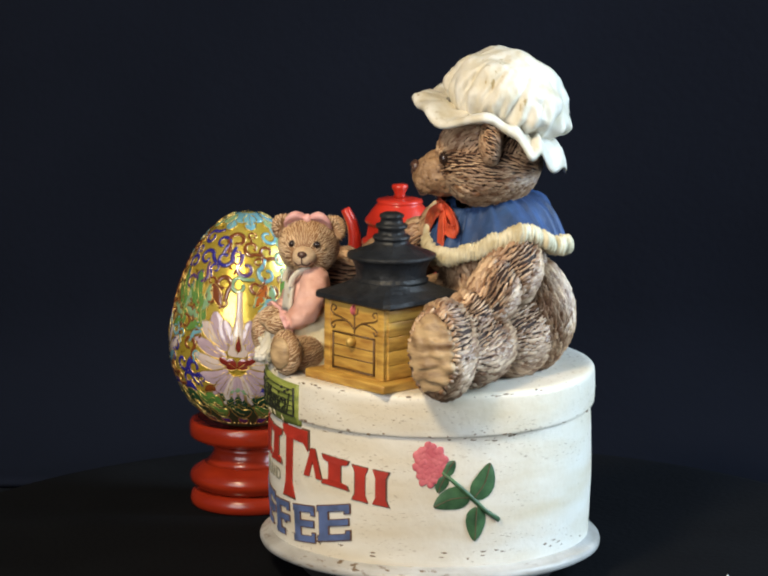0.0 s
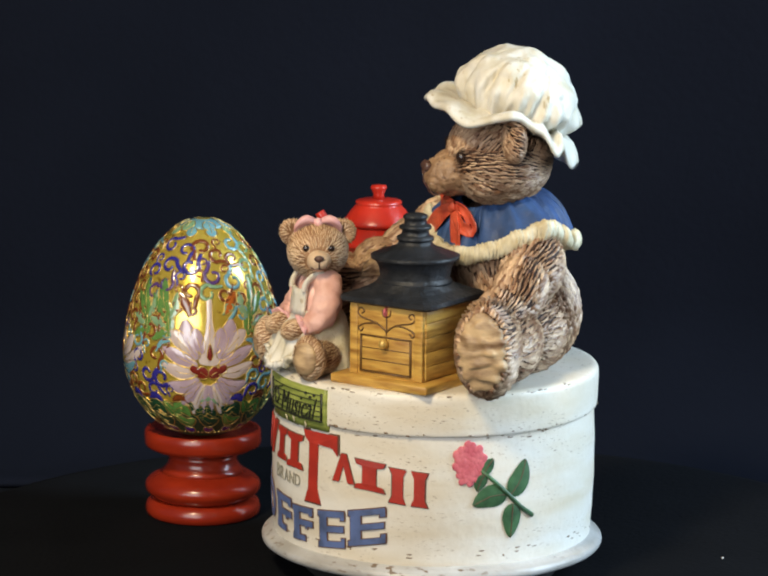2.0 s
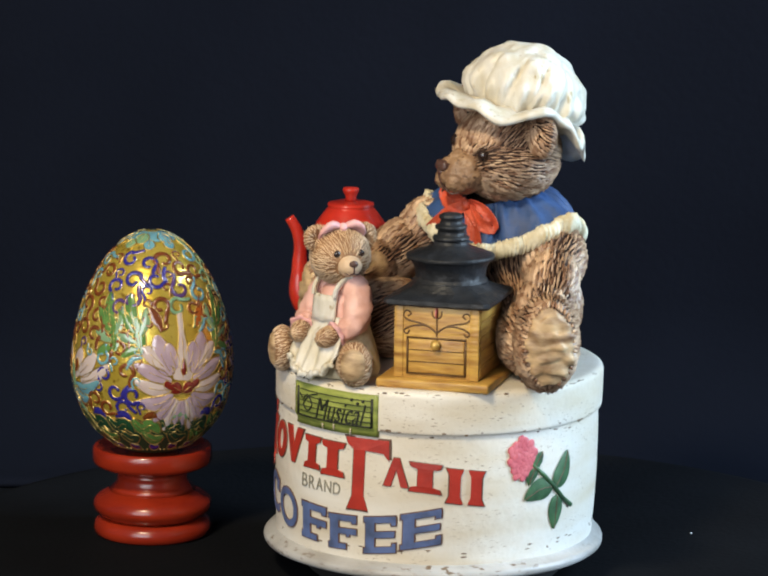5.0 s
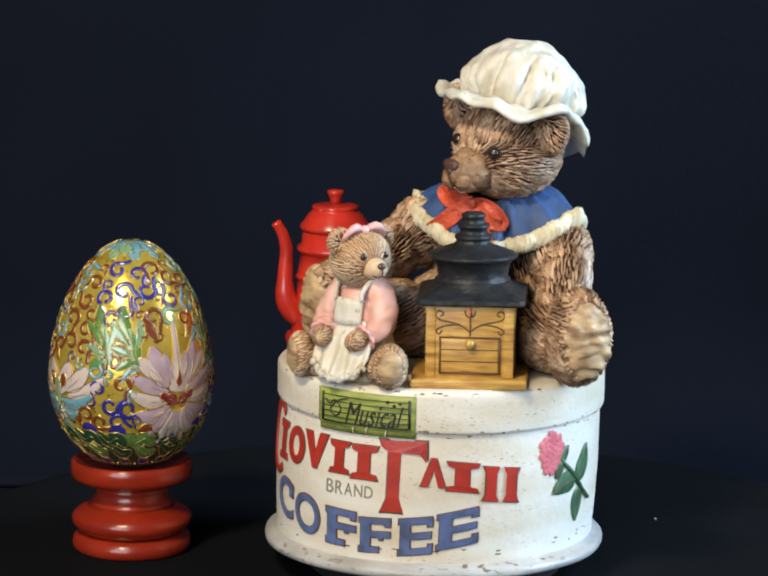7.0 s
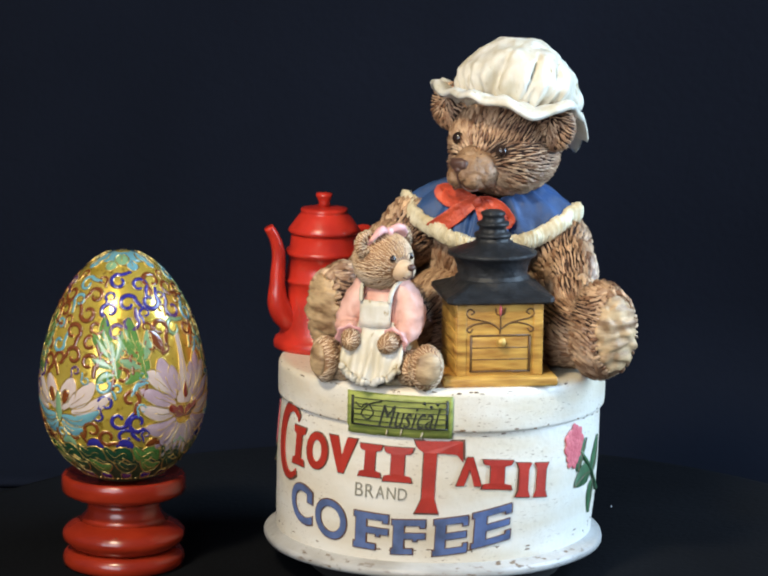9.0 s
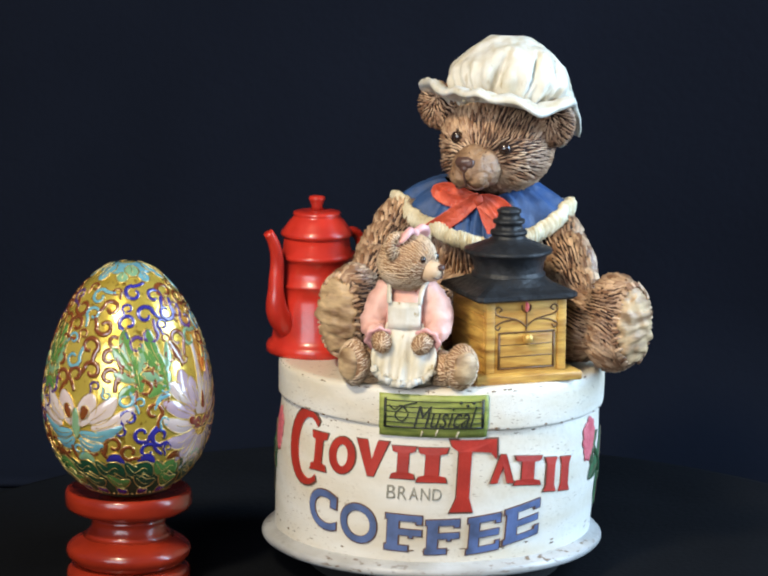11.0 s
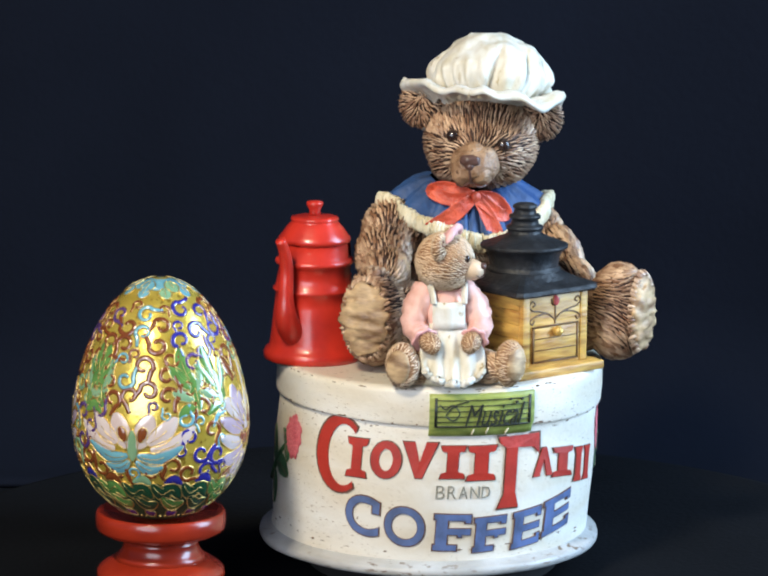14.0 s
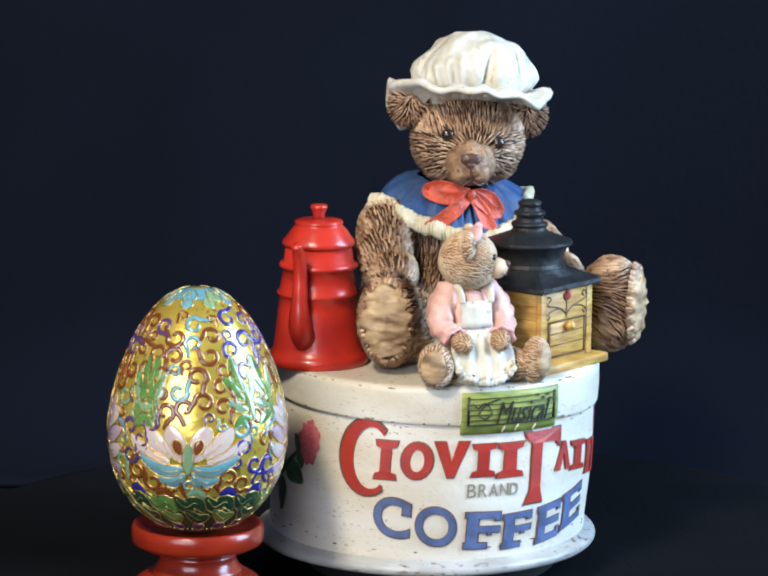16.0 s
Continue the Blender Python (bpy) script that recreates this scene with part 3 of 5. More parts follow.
    # cape with gathered trim
    far = [(0, 17), (30, 18), (57, 20), (75, 25), (90, 28), (125, 26.5), (180, 24), (235, 26.5), (268, 27), (285, 24), (303, 19.5), (329, 17.5)]
    low = [(0, 103.2), (30, 104), (57, 106.5), (75, 110.5), (90, 113.5), (125, 108), (180, 104), (235, 108.5), (268, 115), (285, 112), (303, 108.5), (329, 105.5)]
    bm = bmesh.new()
    rings, hem = [], []
    for s in (0, 0.08, 0.16, 0.25, 0.35, 0.47, 0.6, 0.72, 0.85, 1.0):
        ring = []
        for k in range(192):
            phi = 1.875 * k
            a = radians(phi)
            neck = 11.5 - 3.0 * max(0.0, math.cos(a))
            r = neck + (cyclic(far, phi) - neck) * s ** 0.85
            top = 121.5 - 5.0 * max(0.0, math.cos(a))
            z = top + (cyclic(low, phi) - top) * (s ** (1.4 + 1.5 * max(0.0, -math.cos(a))))
            fold = -2.1 * min(1, s * 2) * (1 - abs(math.sin(7.5 * a + 1.6 * math.sin(3 * a)))) ** 3 + 0.5 * s * math.sin(15 * a + 2 * math.sin(3 * a)) + 1.15 * (1 - s) ** 1.3 * math.sin(27 * a + 1.5 * math.sin(4 * a)) * min(1, s * 8) + 0.9 * noise.noise(Vector((a * 2, s * 3, 5)))
            ring.append(body_at((r + fold) * math.cos(a), (r + fold) * math.sin(a), z))
        rings.append(ring)
    hem = rings[-1]
    rings.append([p - UP * 1.5 for p in hem])
    rings.append([p.lerp(body_at(0, 0, p.z), 0.25) - UP * 1.0 for p in hem])
    loft(bm, rings)
    part("cape", bm, BLUE, bear, "blue gathered shoulder cape")
    bm = bmesh.new()
    rings = []
    n = 640
    for k in range(n + 1):
        u = k / n * 192
        i = int(u) % 192
        p = hem[i].lerp(hem[(i + 1) % 192], u - int(u))
        out = (p - body_at(0, 0, p.z)).normalized()
        ring = []
        for j in range(12):
            t = 2 * math.pi * j / 12
            spot = p + out * 2 * math.cos(t) + UP * 3 * math.sin(t)
            rib = 0.22 * math.sin(k * 2 * math.pi / 5 + 3 * noise.noise(spot * 0.4)) + 0.5 * noise.noise(spot * 0.5) + 0.55 * noise.noise(spot * 1.2)
            ring.append(p + out * (1.7 + rib) * math.cos(t) + UP * (2.9 + rib) * math.sin(t) - UP * 0.8)
        rings.append(ring)
    loft(bm, rings)
    part("cape_trim", bm, CLOTH_IVORY, bear, "gathered ivory trim")

    # ribbon bow
    knot = body_at(11.8, -1.6, 117.0)

    def ribbon(points, width, thick=1.1):
        bm = bmesh.new()
        pts = smooth_path(points, 5)
        rings = []
        for i, p in enumerate(pts):
            way = (pts[min(i + 1, len(pts) - 1)] - pts[max(i - 1, 0)]).normalized()
            flat = BF - way * way.dot(BF)
            flat.normalize()
            wide = way.cross(flat)
            w = width * (0.55 + 0.45 * min(1, i / (len(pts) * 0.45)))
            ring = []
            for j in range(12):
                t = 2 * math.pi * j / 12
                ring.append(p + wide * w * 0.5 * math.cos(t) + flat * (thick * 0.5 * math.sin(t) + 0.6 * math.cos(2 * t)))
            rings.append(ring)
        loft(bm, rings, caps=True)
        return bm
    k = knot
    part("bow_loop", ribbon([k + BF, k + BR * -4 + UP * 1.6 + BF * 0.8, k + BR * -9 + UP * 2.8 - BF * 2.2, k + BR * -12.6 + UP * 1.4 - BF * 4.6, k + BR * -9 - UP * 0.8 - BF * 1.4, k + BR * -4 - UP * 0.8 + BF * 1.2, k + BF], 4.2), CORAL, bear, "coral red ribbon loop")
    part("bow_loop", ribbon([k + BF, k + BR * 3.5 + UP * 0.2 + BF * 1.8, k + BR * 7.5 - UP * 1.8 + BF * 1.6, k + BR * 10.2 - UP * 6.0 + BF * 1.4, k + BR * 7 - UP * 5.6 + BF * 3.0, k + BR * 3 - UP * 2.4 + BF * 2.4, k + BF], 4.2), CORAL, bear, "coral red ribbon loop")
    part("bow_tail", ribbon([k + BF, k + BR * -4 - UP * 2.6 + BF * 2.2, k + BR * -9 - UP * 6.4 + BF * 1.8, k + BR * -14.5 - UP * 10.4 - BF * 0.2], 5.4), CORAL, bear, "hanging coral ribbon end")
    part("bow_tail", ribbon([k + BF, k + BR * 2.4 - UP * 4 + BF * 2.6, k + BR * 4.4 - UP * 8 + BF * 3.6, k + BR * 6 - UP * 12.0 + BF * 4.4], 4.8), CORAL, bear, "hanging coral ribbon end")
    bm = bmesh.new()
    ball(bm, swell(k + BF * 2.0 - UP * 0.3, (1.5, 1.2, 1.9), side=BR), 0.3, 0.5, seg=16)
    part("bow_knot", bm, CORAL, bear)
    return bear


# ---- the small bear in a pink dress ----
CF, CR = Vector((-0.42, -0.9075, 0)), Vector((0.9075, -0.42, 0))
FACE, FACE_R = Vector((0.68, -0.73, 0)), Vector((0.73, 0.68, 0))


def build_cub(box_thing):
    seat = Vector((-18.6, -32.8, 0))

    def at(forward, right, z):
        return seat + CF * forward + CR * right + UP * z
    bm = bmesh.new()
    ball(bm, swell(at(0.5, 0, 86.5), (7.6, 7.0, 10), side=CR), 0.6, 0.2)
    cub = part("bear_cub", bm, PINK, box_thing, "small carved bear cub in pink dress and white apron")
    bm = bmesh.new()
    rings = []
    for z, r in ((85.5, 7.0), (83, 8.6), (79, 9.8), (75, 11.0), (71, 12.0), (68.2, 12.4), (67.0, 11.6)):
        rings.append([at(0.9 * k * math.cos(a), k * math.sin(a), z) for a in (2 * math.pi * j / 60 for j in range(60)) for k in (r + 0.45 * math.sin(11 * a + 1.5 * math.sin(2 * a)) * (86 - z) / 18,)])
    loft(bm, rings, caps=True)
    part("skirt", bm, CLOTH_IVORY, cub, "gathered cream skirt")
    head = at(0.8, -0.3, 103.2)
    skull = [swell(head, (9.2, 8.7, 8.8), side=FACE_R)]
    bm = bmesh.new()
    ball(bm, skull[0], 0.4, 0.25)
    snout = head + FACE * 7.6 - UP * 2.0
    furry(bm, skull, lambda p, n: (p - snout), gap=0.45, length=2.0, width=0.44, height=0.42, seed=31, bare=lambda p: (p - snout).length < 4.4)
    part("head", bm, [CUB_WASH, FUR_PALE], cub)
    bm = bmesh.new()
    ball(bm, swell(snout, (3.8, 4.6, 3.3), side=FACE_R), 0.3, 0.4, seg=20)
    part("muzzle", bm, FUR_PALE, cub, "pale tan muzzle")
    bm = bmesh.new()
    ball(bm, swell(snout + FACE * 4.2 + UP * 1.2, (1.5, 1.1, 1.1), side=FACE_R), seg=12)
    part("nose", bm, NOSE, cub, "dark nose")
    bm = bmesh.new()
    tube(smooth_path([snout + FACE * 4.7 + UP * 0.4, snout + FACE * 4.6 - UP * 1.1, snout + FACE * 3.9 - UP * 2.0]), 0.22, 6, bm)
    for s in (-1, 1):
        tube(smooth_path([snout + FACE * 4.2 - UP * 1.7, snout + FACE * 3.9 + FACE_R * s * 1.4 - UP * 2.1, snout + FACE * 3.0 + FACE_R * s * 2.4 - UP * 1.5]), 0.2, 6, bm)
    part("mouth", bm, NOSE, cub, "thin dark smile")
    for s in (-1, 1):
        bm = bmesh.new()
        ball(bm, swell(head + FACE * 7.7 + FACE_R * s * 3.8 + UP * 1.8, (1.15, 0.9, 1.15), side=FACE_R), seg=12)
        part("eye", bm, DARK, cub, "small dark eye")
        place = head + FACE_R * s * 7.6 + UP * 5.6
        m = swell(place, (4.2, 2.2, 4.2), side=FACE_R)
        bm = bmesh.new()
        ball(bm, m, 0.2, 0.4, seg=22)
        for v in bm.verts:
            loc = m.inverted() @ v.co
            rad = math.hypot(loc.x, loc.z)
            if (v.co - place).dot(FACE) > 0 and rad < 0.75:
                v.co -= FACE * 2.2 * (1 - (rad / 0.75) ** 2)
        furry(bm, [m], lambda p, n, q=place: (p - q) * 0.2 - FACE, gap=0.5, length=1.7, width=0.45, height=0.3, seed=35 + s, bare=lambda p, q=place: (p - q).dot(FACE) > 1.0 and (p - q).length < 2.6)
        part("ear", bm, [CUB_WASH, FUR_PALE], cub, "round tan ear")
    # hair ribbon between the ears
    top = head + UP * 8.5 + FACE * 1.6
    for s in (-1, 1):
        bm = bmesh.new()
        rings = []
        for f, wide, thick in ((0.2, 1.0, 1.0), (1.6, 2.0, 1.5), (3.4, 3.0, 1.8), (5.2, 3.3, 1.7), (6.6, 2.8, 1.4), (7.4, 1.4, 0.7)):
            c = top + FACE_R * s * f + UP * (0.9 * math.sin(f * 0.42) - 0.035 * f * f)
            ring = []
            for j in range(18):
                t = 2 * math.pi * j / 18
                crease = 1 - 0.5 * max(0.0, math.cos(2 * t)) * (abs(math.sin(t)) < 0.75)
                ring.append(c + (FACE * 0.75 + UP * 0.66) * wide * math.sin(t) + (UP * 0.75 - FACE * 0.66) * thick * math.cos(t) * crease)
            rings.append(ring)
        loft(bm, rings, caps=True)
        part("hair_ribbon", bm, PINK_BOW, cub, "pale pink hair bow loop")
    bm = bmesh.new()
    ball(bm, swell(top + FACE * 0.9 + UP * 0.5, (1.3, 1.4, 1.4)), 0.25, 0.6, seg=14)
    part("hair_knot", bm, PINK_BOW, cub, "pale pink bow knot")
    # sleeves, paws, legs
    for s in (-1, 1):
        bm = bmesh.new()
        path = smooth_path([at(-0.5, s * 3.5, 95.0), at(0.3, s * 6.4, 93.0), at(1.6, s * 8.8, 88.6), at(4.0, s * 9.8, 84.4), at(7.2, s * 8.6, 82.0), at(8.8, s * 7.9, 81.2)], 6)
        tube(path, [2.8 + 1.7 * math.sin(math.pi * min(1, 0.15 + i / len(path))) for i in range(len(path))], 20, bm)
        for v in bm.verts:
            v.co += 1.1 * Vector((noise.noise(v.co * 0.4), noise.noise(v.co * 0.4 + Vector((5, 0, 0))), noise.noise(v.co * 0.35 + Vector((0, 5, 0)))))
        part("sleeve", bm, PINK, cub, "puffed pink sleeve")
        bm = bmesh.new()
        rings = []
        c, ax = at(8.8, s * 7.8, 81.4), (CF * 0.9 - UP * 0.5 - CR * s * 0.35).normalized()
        x, y, z = frame_of(ax)
        for t, r in ((-0.8, 2.6), (0.0, 3.7), (0.9, 4.2), (1.1, 3.6), (0.5, 2.2)):
            rings.append([c + z * t + (x * math.cos(a) + y * math.sin(a)) * (r + 0.35 * math.sin(7 * a)) for a in (2 * math.pi * j / 42 for j in range(42))])
        loft(bm, rings)
        part("cuff", bm, PINK_BOW, cub, "ruffled pink cuff")
        bm = bmesh.new()
        m = swell(at(11.4, s * 6.2, 80.4), (3.0, 3.0, 4.2), axis=CF - UP * 0.4 - CR * s * 0.4)
        ball(bm, m, 0.3, 0.5, seg=18)
        furry(bm, [m], lambda p, n: CF, gap=0.5, length=1.9, width=0.5, height=0.28, seed=40 + s)
        part("paw", bm, [CUB_WASH, FUR_PALE], cub, "small brown paw")
        bm = bmesh.new()
        foot = at(11.5, 1.8 + s * 16.2, 73.8)
        out = (CF * 0.85 + CR * s * 0.6).normalized()
        leg = [swell(at(5, 0.8 + s * 10, 71.8), (5.4, 5.2, 9.0), axis=out), swell(foot, (5.2, 3.9, 6.8), side=out.cross(UP))]
        for m in leg:
            ball(bm, m, 0.4, 0.3, seg=22)
        furry(bm, leg, lambda p, n, o=out: o - UP * 0.3, gap=0.55, length=2.2, width=0.55, height=0.34, seed=50 + s, bare=lambda p, f=foot, o=out: (p - f).dot(o) > 2.2)
        part("leg", bm, [CUB_WASH, FUR_PALE], cub, "short furry leg")
        bm = bmesh.new()
        m = swell(foot + out * 2.6, (3.9, 1.7, 5.2), side=out.cross(UP))
        ball(bm, m, 0.4, 0.5, seg=20)
        part("sole", bm, SOLE, cub, "tan foot sole")
    # apron with bib, straps and scalloped skirt
    bm = bmesh.new()
    rings = []
    for s in np.linspace(0, 1, 18):
        ring = []
        for k in range(41):
            u = k / 40 * 2 - 1
            # over the lap, then down between the spread legs to a rounded hem
            wide = 5.6 + 4.4 * math.sin(math.pi * min(1, 0.7 * s))
            f = 7.8 + 8.6 * s - 2.6 * u * u * (0.6 + 0.5 * s)
            z = 85.5 - 9.4 * s ** 0.6 - 7.6 * max(0.0, s - 0.4) / 0.6 * (1 - 0.5 * u * u)
            fold = 0.8 * s * math.sin(u * 13 + 2.5 * s) + 0.7 * s * noise.noise(Vector((u * 3, s * 4, 2)))
            ring.append(at(f + fold, 1.0 * s + u * wide, z + 0.5 * fold))
        rings.append(ring)
    loft(bm, rings, closed=False)
    frill = []
    for u in np.linspace(0, 40, 97):
        i = min(39, int(u))
        frill.append(rings[-1][i].lerp(rings[-1][i + 1], u - i) + UP * 0.5 * math.sin(u * 4.2) + CF * 0.45 * math.sin(u * 4.2 + 1))
    part("apron_frill", tube(frill, [0.95 + 0.3 * math.sin(i * 1.05) for i in range(97)], 8), CLOTH_WHITE, cub, "scalloped white apron frill")
    apron = part("apron", bm, CLOTH_WHITE, cub, "white scalloped apron")
    apron.modifiers.new("thickness", "SOLIDIFY").thickness = 0.0012
    bm = bmesh.new()
    rings = [[at(7.2 + 1.2 * (1 - abs(k / 10 * 2 - 1)) + (92 - z) * 0.12, (k / 10 * 2 - 1) * 5.0, z) for k in range(11)] for z in (92.0, 90, 88, 86, 84)]
    loft(bm, rings, closed=False)
    bib = part("bib", bm, CLOTH_WHITE, cub, "white apron bib")
    bib.modifiers.new("thickness", "SOLIDIFY").thickness = 0.0012
    for s in (-1, 1):
        bm = tube(smooth_path([at(7.4, s * 4.6, 91.5), at(6.8, s * 4.8, 94), at(4.6, s * 5.2, 96.2), at(1.5, s * 5.6, 96.8)]), 1.35, 8, flat=0.55)
        part("strap", bm, CLOTH_WHITE, cub)
    return cub


# ---- cloisonne egg and its stand ----
EGG_AT = Vector((-0.0926, 0.0000, 0))
EGG_TOP, EGG_MID, EGG_LOW = 100.4, 57.5, 27.0


def egg_radius(z):
    if z > EGG_MID:
        u = (z - EGG_MID) / (EGG_TOP - EGG_MID)
        return 26.1 * max(0.0, 1 - u ** 1.68) ** 0.5
    u = (EGG_MID - z) / (EGG_MID - EGG_LOW)
    return 26.1 * max(0.0, 1 - u ** 2.15) ** 0.5


def build_stand():
    foot = [(1, 0), (17.8, 0), (18.9, 0.8), (19.2, 2.4), (18.8, 4.2), (17.6, 5.6), (10, 5.9)]
    ring = [(10, 5.9), (16.6, 6.1), (17.4, 7.0), (18.9, 8.4), (19.3, 9.8), (19.1, 11.2), (18.2, 12.3), (16.6, 13.4), (14.2, 14.8), (8, 15.0)]
    neck = [(8, 14.8), (14.2, 14.8), (12.6, 16.2), (11.6, 17.8), (11.4, 19.6), (11.8, 21.0), (8, 21.2)]
    cup = [(8, 21.0), (11.8, 21.0), (14.6, 22.0), (17.6, 23.0), (19.0, 23.8), (19.4, 24.6), (19.5, 26.8), (19.4, 28.6), (18.9, 29.4), (18.2, 29.6), (17.0, 28.8), (16, 28.2), (9, 27.2), (1, 27)]
    stand = new("egg_stand")
    for name, profile in (("foot", foot), ("bulge", ring), ("neck", neck), ("cup", cup)):
        part(name, lathe(profile, n=96), CHERRY, stand)
    return tagged(stand, "turned red lacquered wooden egg stand on black cloth", "egg stand")


def build_egg():
    egg = new("cloisonne_egg")
    decorate_egg(egg)
    return tagged(egg, "cloisonne egg with gold ground and enamel flowers on a red stand", "egg")


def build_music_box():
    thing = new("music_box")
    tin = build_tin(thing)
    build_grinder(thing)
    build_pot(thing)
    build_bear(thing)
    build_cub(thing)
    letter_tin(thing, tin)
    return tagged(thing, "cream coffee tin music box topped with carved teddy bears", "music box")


# ---- painted and enamelled relief ----
def on_tin(phi, z, lift):
    return round_tin(phi, z, tin_radius(z) + 0.15 + lift)


def on_egg(phi, z, lift):
    r = egg_radius(min(max(z, EGG_LOW + 0.3), EGG_TOP - 0.3))
    slope = (egg_radius(min(z + 0.3, EGG_TOP - 0.1)) - egg_radius(max(z - 0.3, EGG_LOW + 0.1))) / 0.6
    k = 1 / math.hypot(1, slope)
    a = radians(phi)
    r += lift * k
    return Vector((r * math.sin(a), -r * math.cos(a), z - lift * k * slope))


def spread(surface, phi0, z0):
    """Turns millimetres on the surface round (phi0, z0) into (phi, z)."""
    def place(u, v):
        if surface is on_tin:
            return phi0 + math.degrees(u / TIN_R), z0 + v
        z = z0
        steps = max(1, int(abs(v) / 0.7))
        for _ in range(steps):
            slope = (egg_radius(min(z + 0.2, EGG_TOP - 0.05)) - egg_radius(max(z - 0.2, EGG_LOW + 0.05))) / 0.4
            z += v / steps / math.hypot(1, slope)
            z = min(max(z, EGG_LOW + 0.8), EGG_TOP - 0.5)
        return phi0 + math.degrees(u / max(4.0, egg_radius(z))), z
    return place


def blade(bm, surface, path, width, lift=0.3, shape=None, mat=0, across=7):
    """A petal or leaf that lies on a curved surface: path in (phi, z), width in millimetres."""
    pts = smooth_path([(p[0], p[1], 0) for p in path], 5)
    rings, rim = [], [[], []]
    rad = TIN_R if surface is on_tin else None
    for i, p in enumerate(pts):
        s = i / (len(pts) - 1)
        w = width * (shape(s) if shape else math.sin(math.pi * min(0.98, max(0.03, s ** 0.8))) ** 0.8) / 2
        q = pts[min(i + 1, len(pts) - 1)] - pts[max(i - 1, 0)]
        r = rad or max(4.0, egg_radius(p.y))
        du, dv = radians(q.x) * r, q.y
        n = math.hypot(du, dv) or 1
        nu, nv = -dv / n, du / n
        ring = []
        for j in range(across):
            t = j / (across - 1) * 2 - 1
            ring.append(surface(p.x + math.degrees(t * w * nu / r), p.y + t * w * nv, lift * (1 - 0.75 * t * t) + 0.02))
        rim[0].append(surface(p.x - math.degrees(w * nu / r), p.y - w * nv, lift * 0.5))
        rim[1].append(surface(p.x + math.degrees(w * nu / r), p.y + w * nv, lift * 0.5))
        rings.append(ring)
    loft(bm, rings, closed=False, mat=mat)
    return rim[0] + rim[1][::-1]


def paint(name, colour, second=None, gloss=0.16):
    return material(name, colour, gloss, second=second, amount=0.55, scale=260, bump=0.1, bump_scale=400, coat=1.0 if gloss < 0.3 else 0.15)


GOLD = material("gold_enamel_ground", (0.84, 0.63, 0.105), 0.22, metal=0.6, second=(0.60, 0.42, 0.04), amount=0.8, scale=140, fine=(0.34, 0.20, 0.02), fine_scale=420, fine_cut=0.62, bump=0.3, bump_scale=330, coat=0.9)
WIRE = material("gilt_wire", (0.70, 0.50, 0.16), 0.36, metal=0.85, bump=0.1)
E_BROWN = paint("brown_enamel", (0.19, 0.052, 0.012), (0.11, 0.03, 0.01))
E_NAVY = paint("navy_enamel", (0.035, 0.03, 0.26), (0.02, 0.015, 0.12))
E_PURPLE = paint("purple_enamel", (0.10, 0.05, 0.17), (0.05, 0.02, 0.10))
E_GREEN = paint("green_enamel", (0.12, 0.25, 0.055), (0.04, 0.13, 0.03))
E_DEEP = paint("deep_green_enamel", (0.014, 0.065, 0.025), (0.008, 0.026, 0.02), 0.4)
E_SAGE = paint("sage_enamel", (0.22, 0.36, 0.20), (0.12, 0.24, 0.12))
E_TEAL = paint("turquoise_enamel", (0.16, 0.36, 0.42), (0.09, 0.22, 0.26))
E_WHITE = paint("white_enamel", (0.60, 0.51, 0.47), (0.50, 0.36, 0.34))
E_LILAC = paint("lilac_enamel", (0.46, 0.35, 0.41), (0.32, 0.22, 0.28))
E_RED = paint("oxblood_enamel", (0.20, 0.022, 0.012), (0.11, 0.012, 0.01))
E_ORANGE = paint("orange_enamel", (0.45, 0.12, 0.02), (0.25, 0.06, 0.012))


def laid(bm, pts, widths, lift, thick, mat=0):
    """A low rounded strip of enamel along (phi, z) points on the egg."""
    spots = [on_egg(p, z, lift) for p, z in pts]
    rings = []
    for i, q in enumerate(spots):
        way = (spots[min(i + 1, len(spots) - 1)] - spots[max(i - 1, 0)]).normalized()
        n = (on_egg(*pts[i], 1.0) - on_egg(*pts[i], 0.0)).normalized()
        side = way.cross(n).normalized()
        rings.append([q + side * widths[i] * math.cos(t) + n * thick * math.sin(t) for t in (2 * math.pi * k / 8 for k in range(8))])
    loft(bm, rings, caps=True, mat=mat)


def scroll(egg, phi, z, turn, size, hand, colour, name="scroll"):
    """A comma-shaped enamel scroll edged with gilt wire."""
    place = spread(on_egg, phi, z)
    flat = []
    for i in range(26):
        s = i / 25
        if s < 0.4:
            u, v = -1.0 + 0.15 * math.sin(s * 6), -1.5 + s / 0.4 * 1.5
        else:
            a = math.pi - (s - 0.4) / 0.6 * math.pi * 1.75
            r = 1.0 - 0.62 * (s - 0.4) / 0.6
            u, v = r * math.cos(a), r * math.sin(a)
        flat.append((u * hand * size, v * size))
    c, sn = math.cos(turn), math.sin(turn)
    pts = [place(u * c - v * sn, u * sn + v * c) for u, v in flat]
    width = [0.25 * size * (0.72 + 0.28 * math.sin(math.pi * min(1, 0.12 + i / 25 * 0.95))) for i in range(26)]
    bm = bmesh.new()
    laid(bm, pts, [w + 0.14 for w in width], 0.0, 0.20)
    laid(bm, pts, width, 0.06, 0.27, mat=1)
    return part(name, bm, [WIRE, colour], egg)


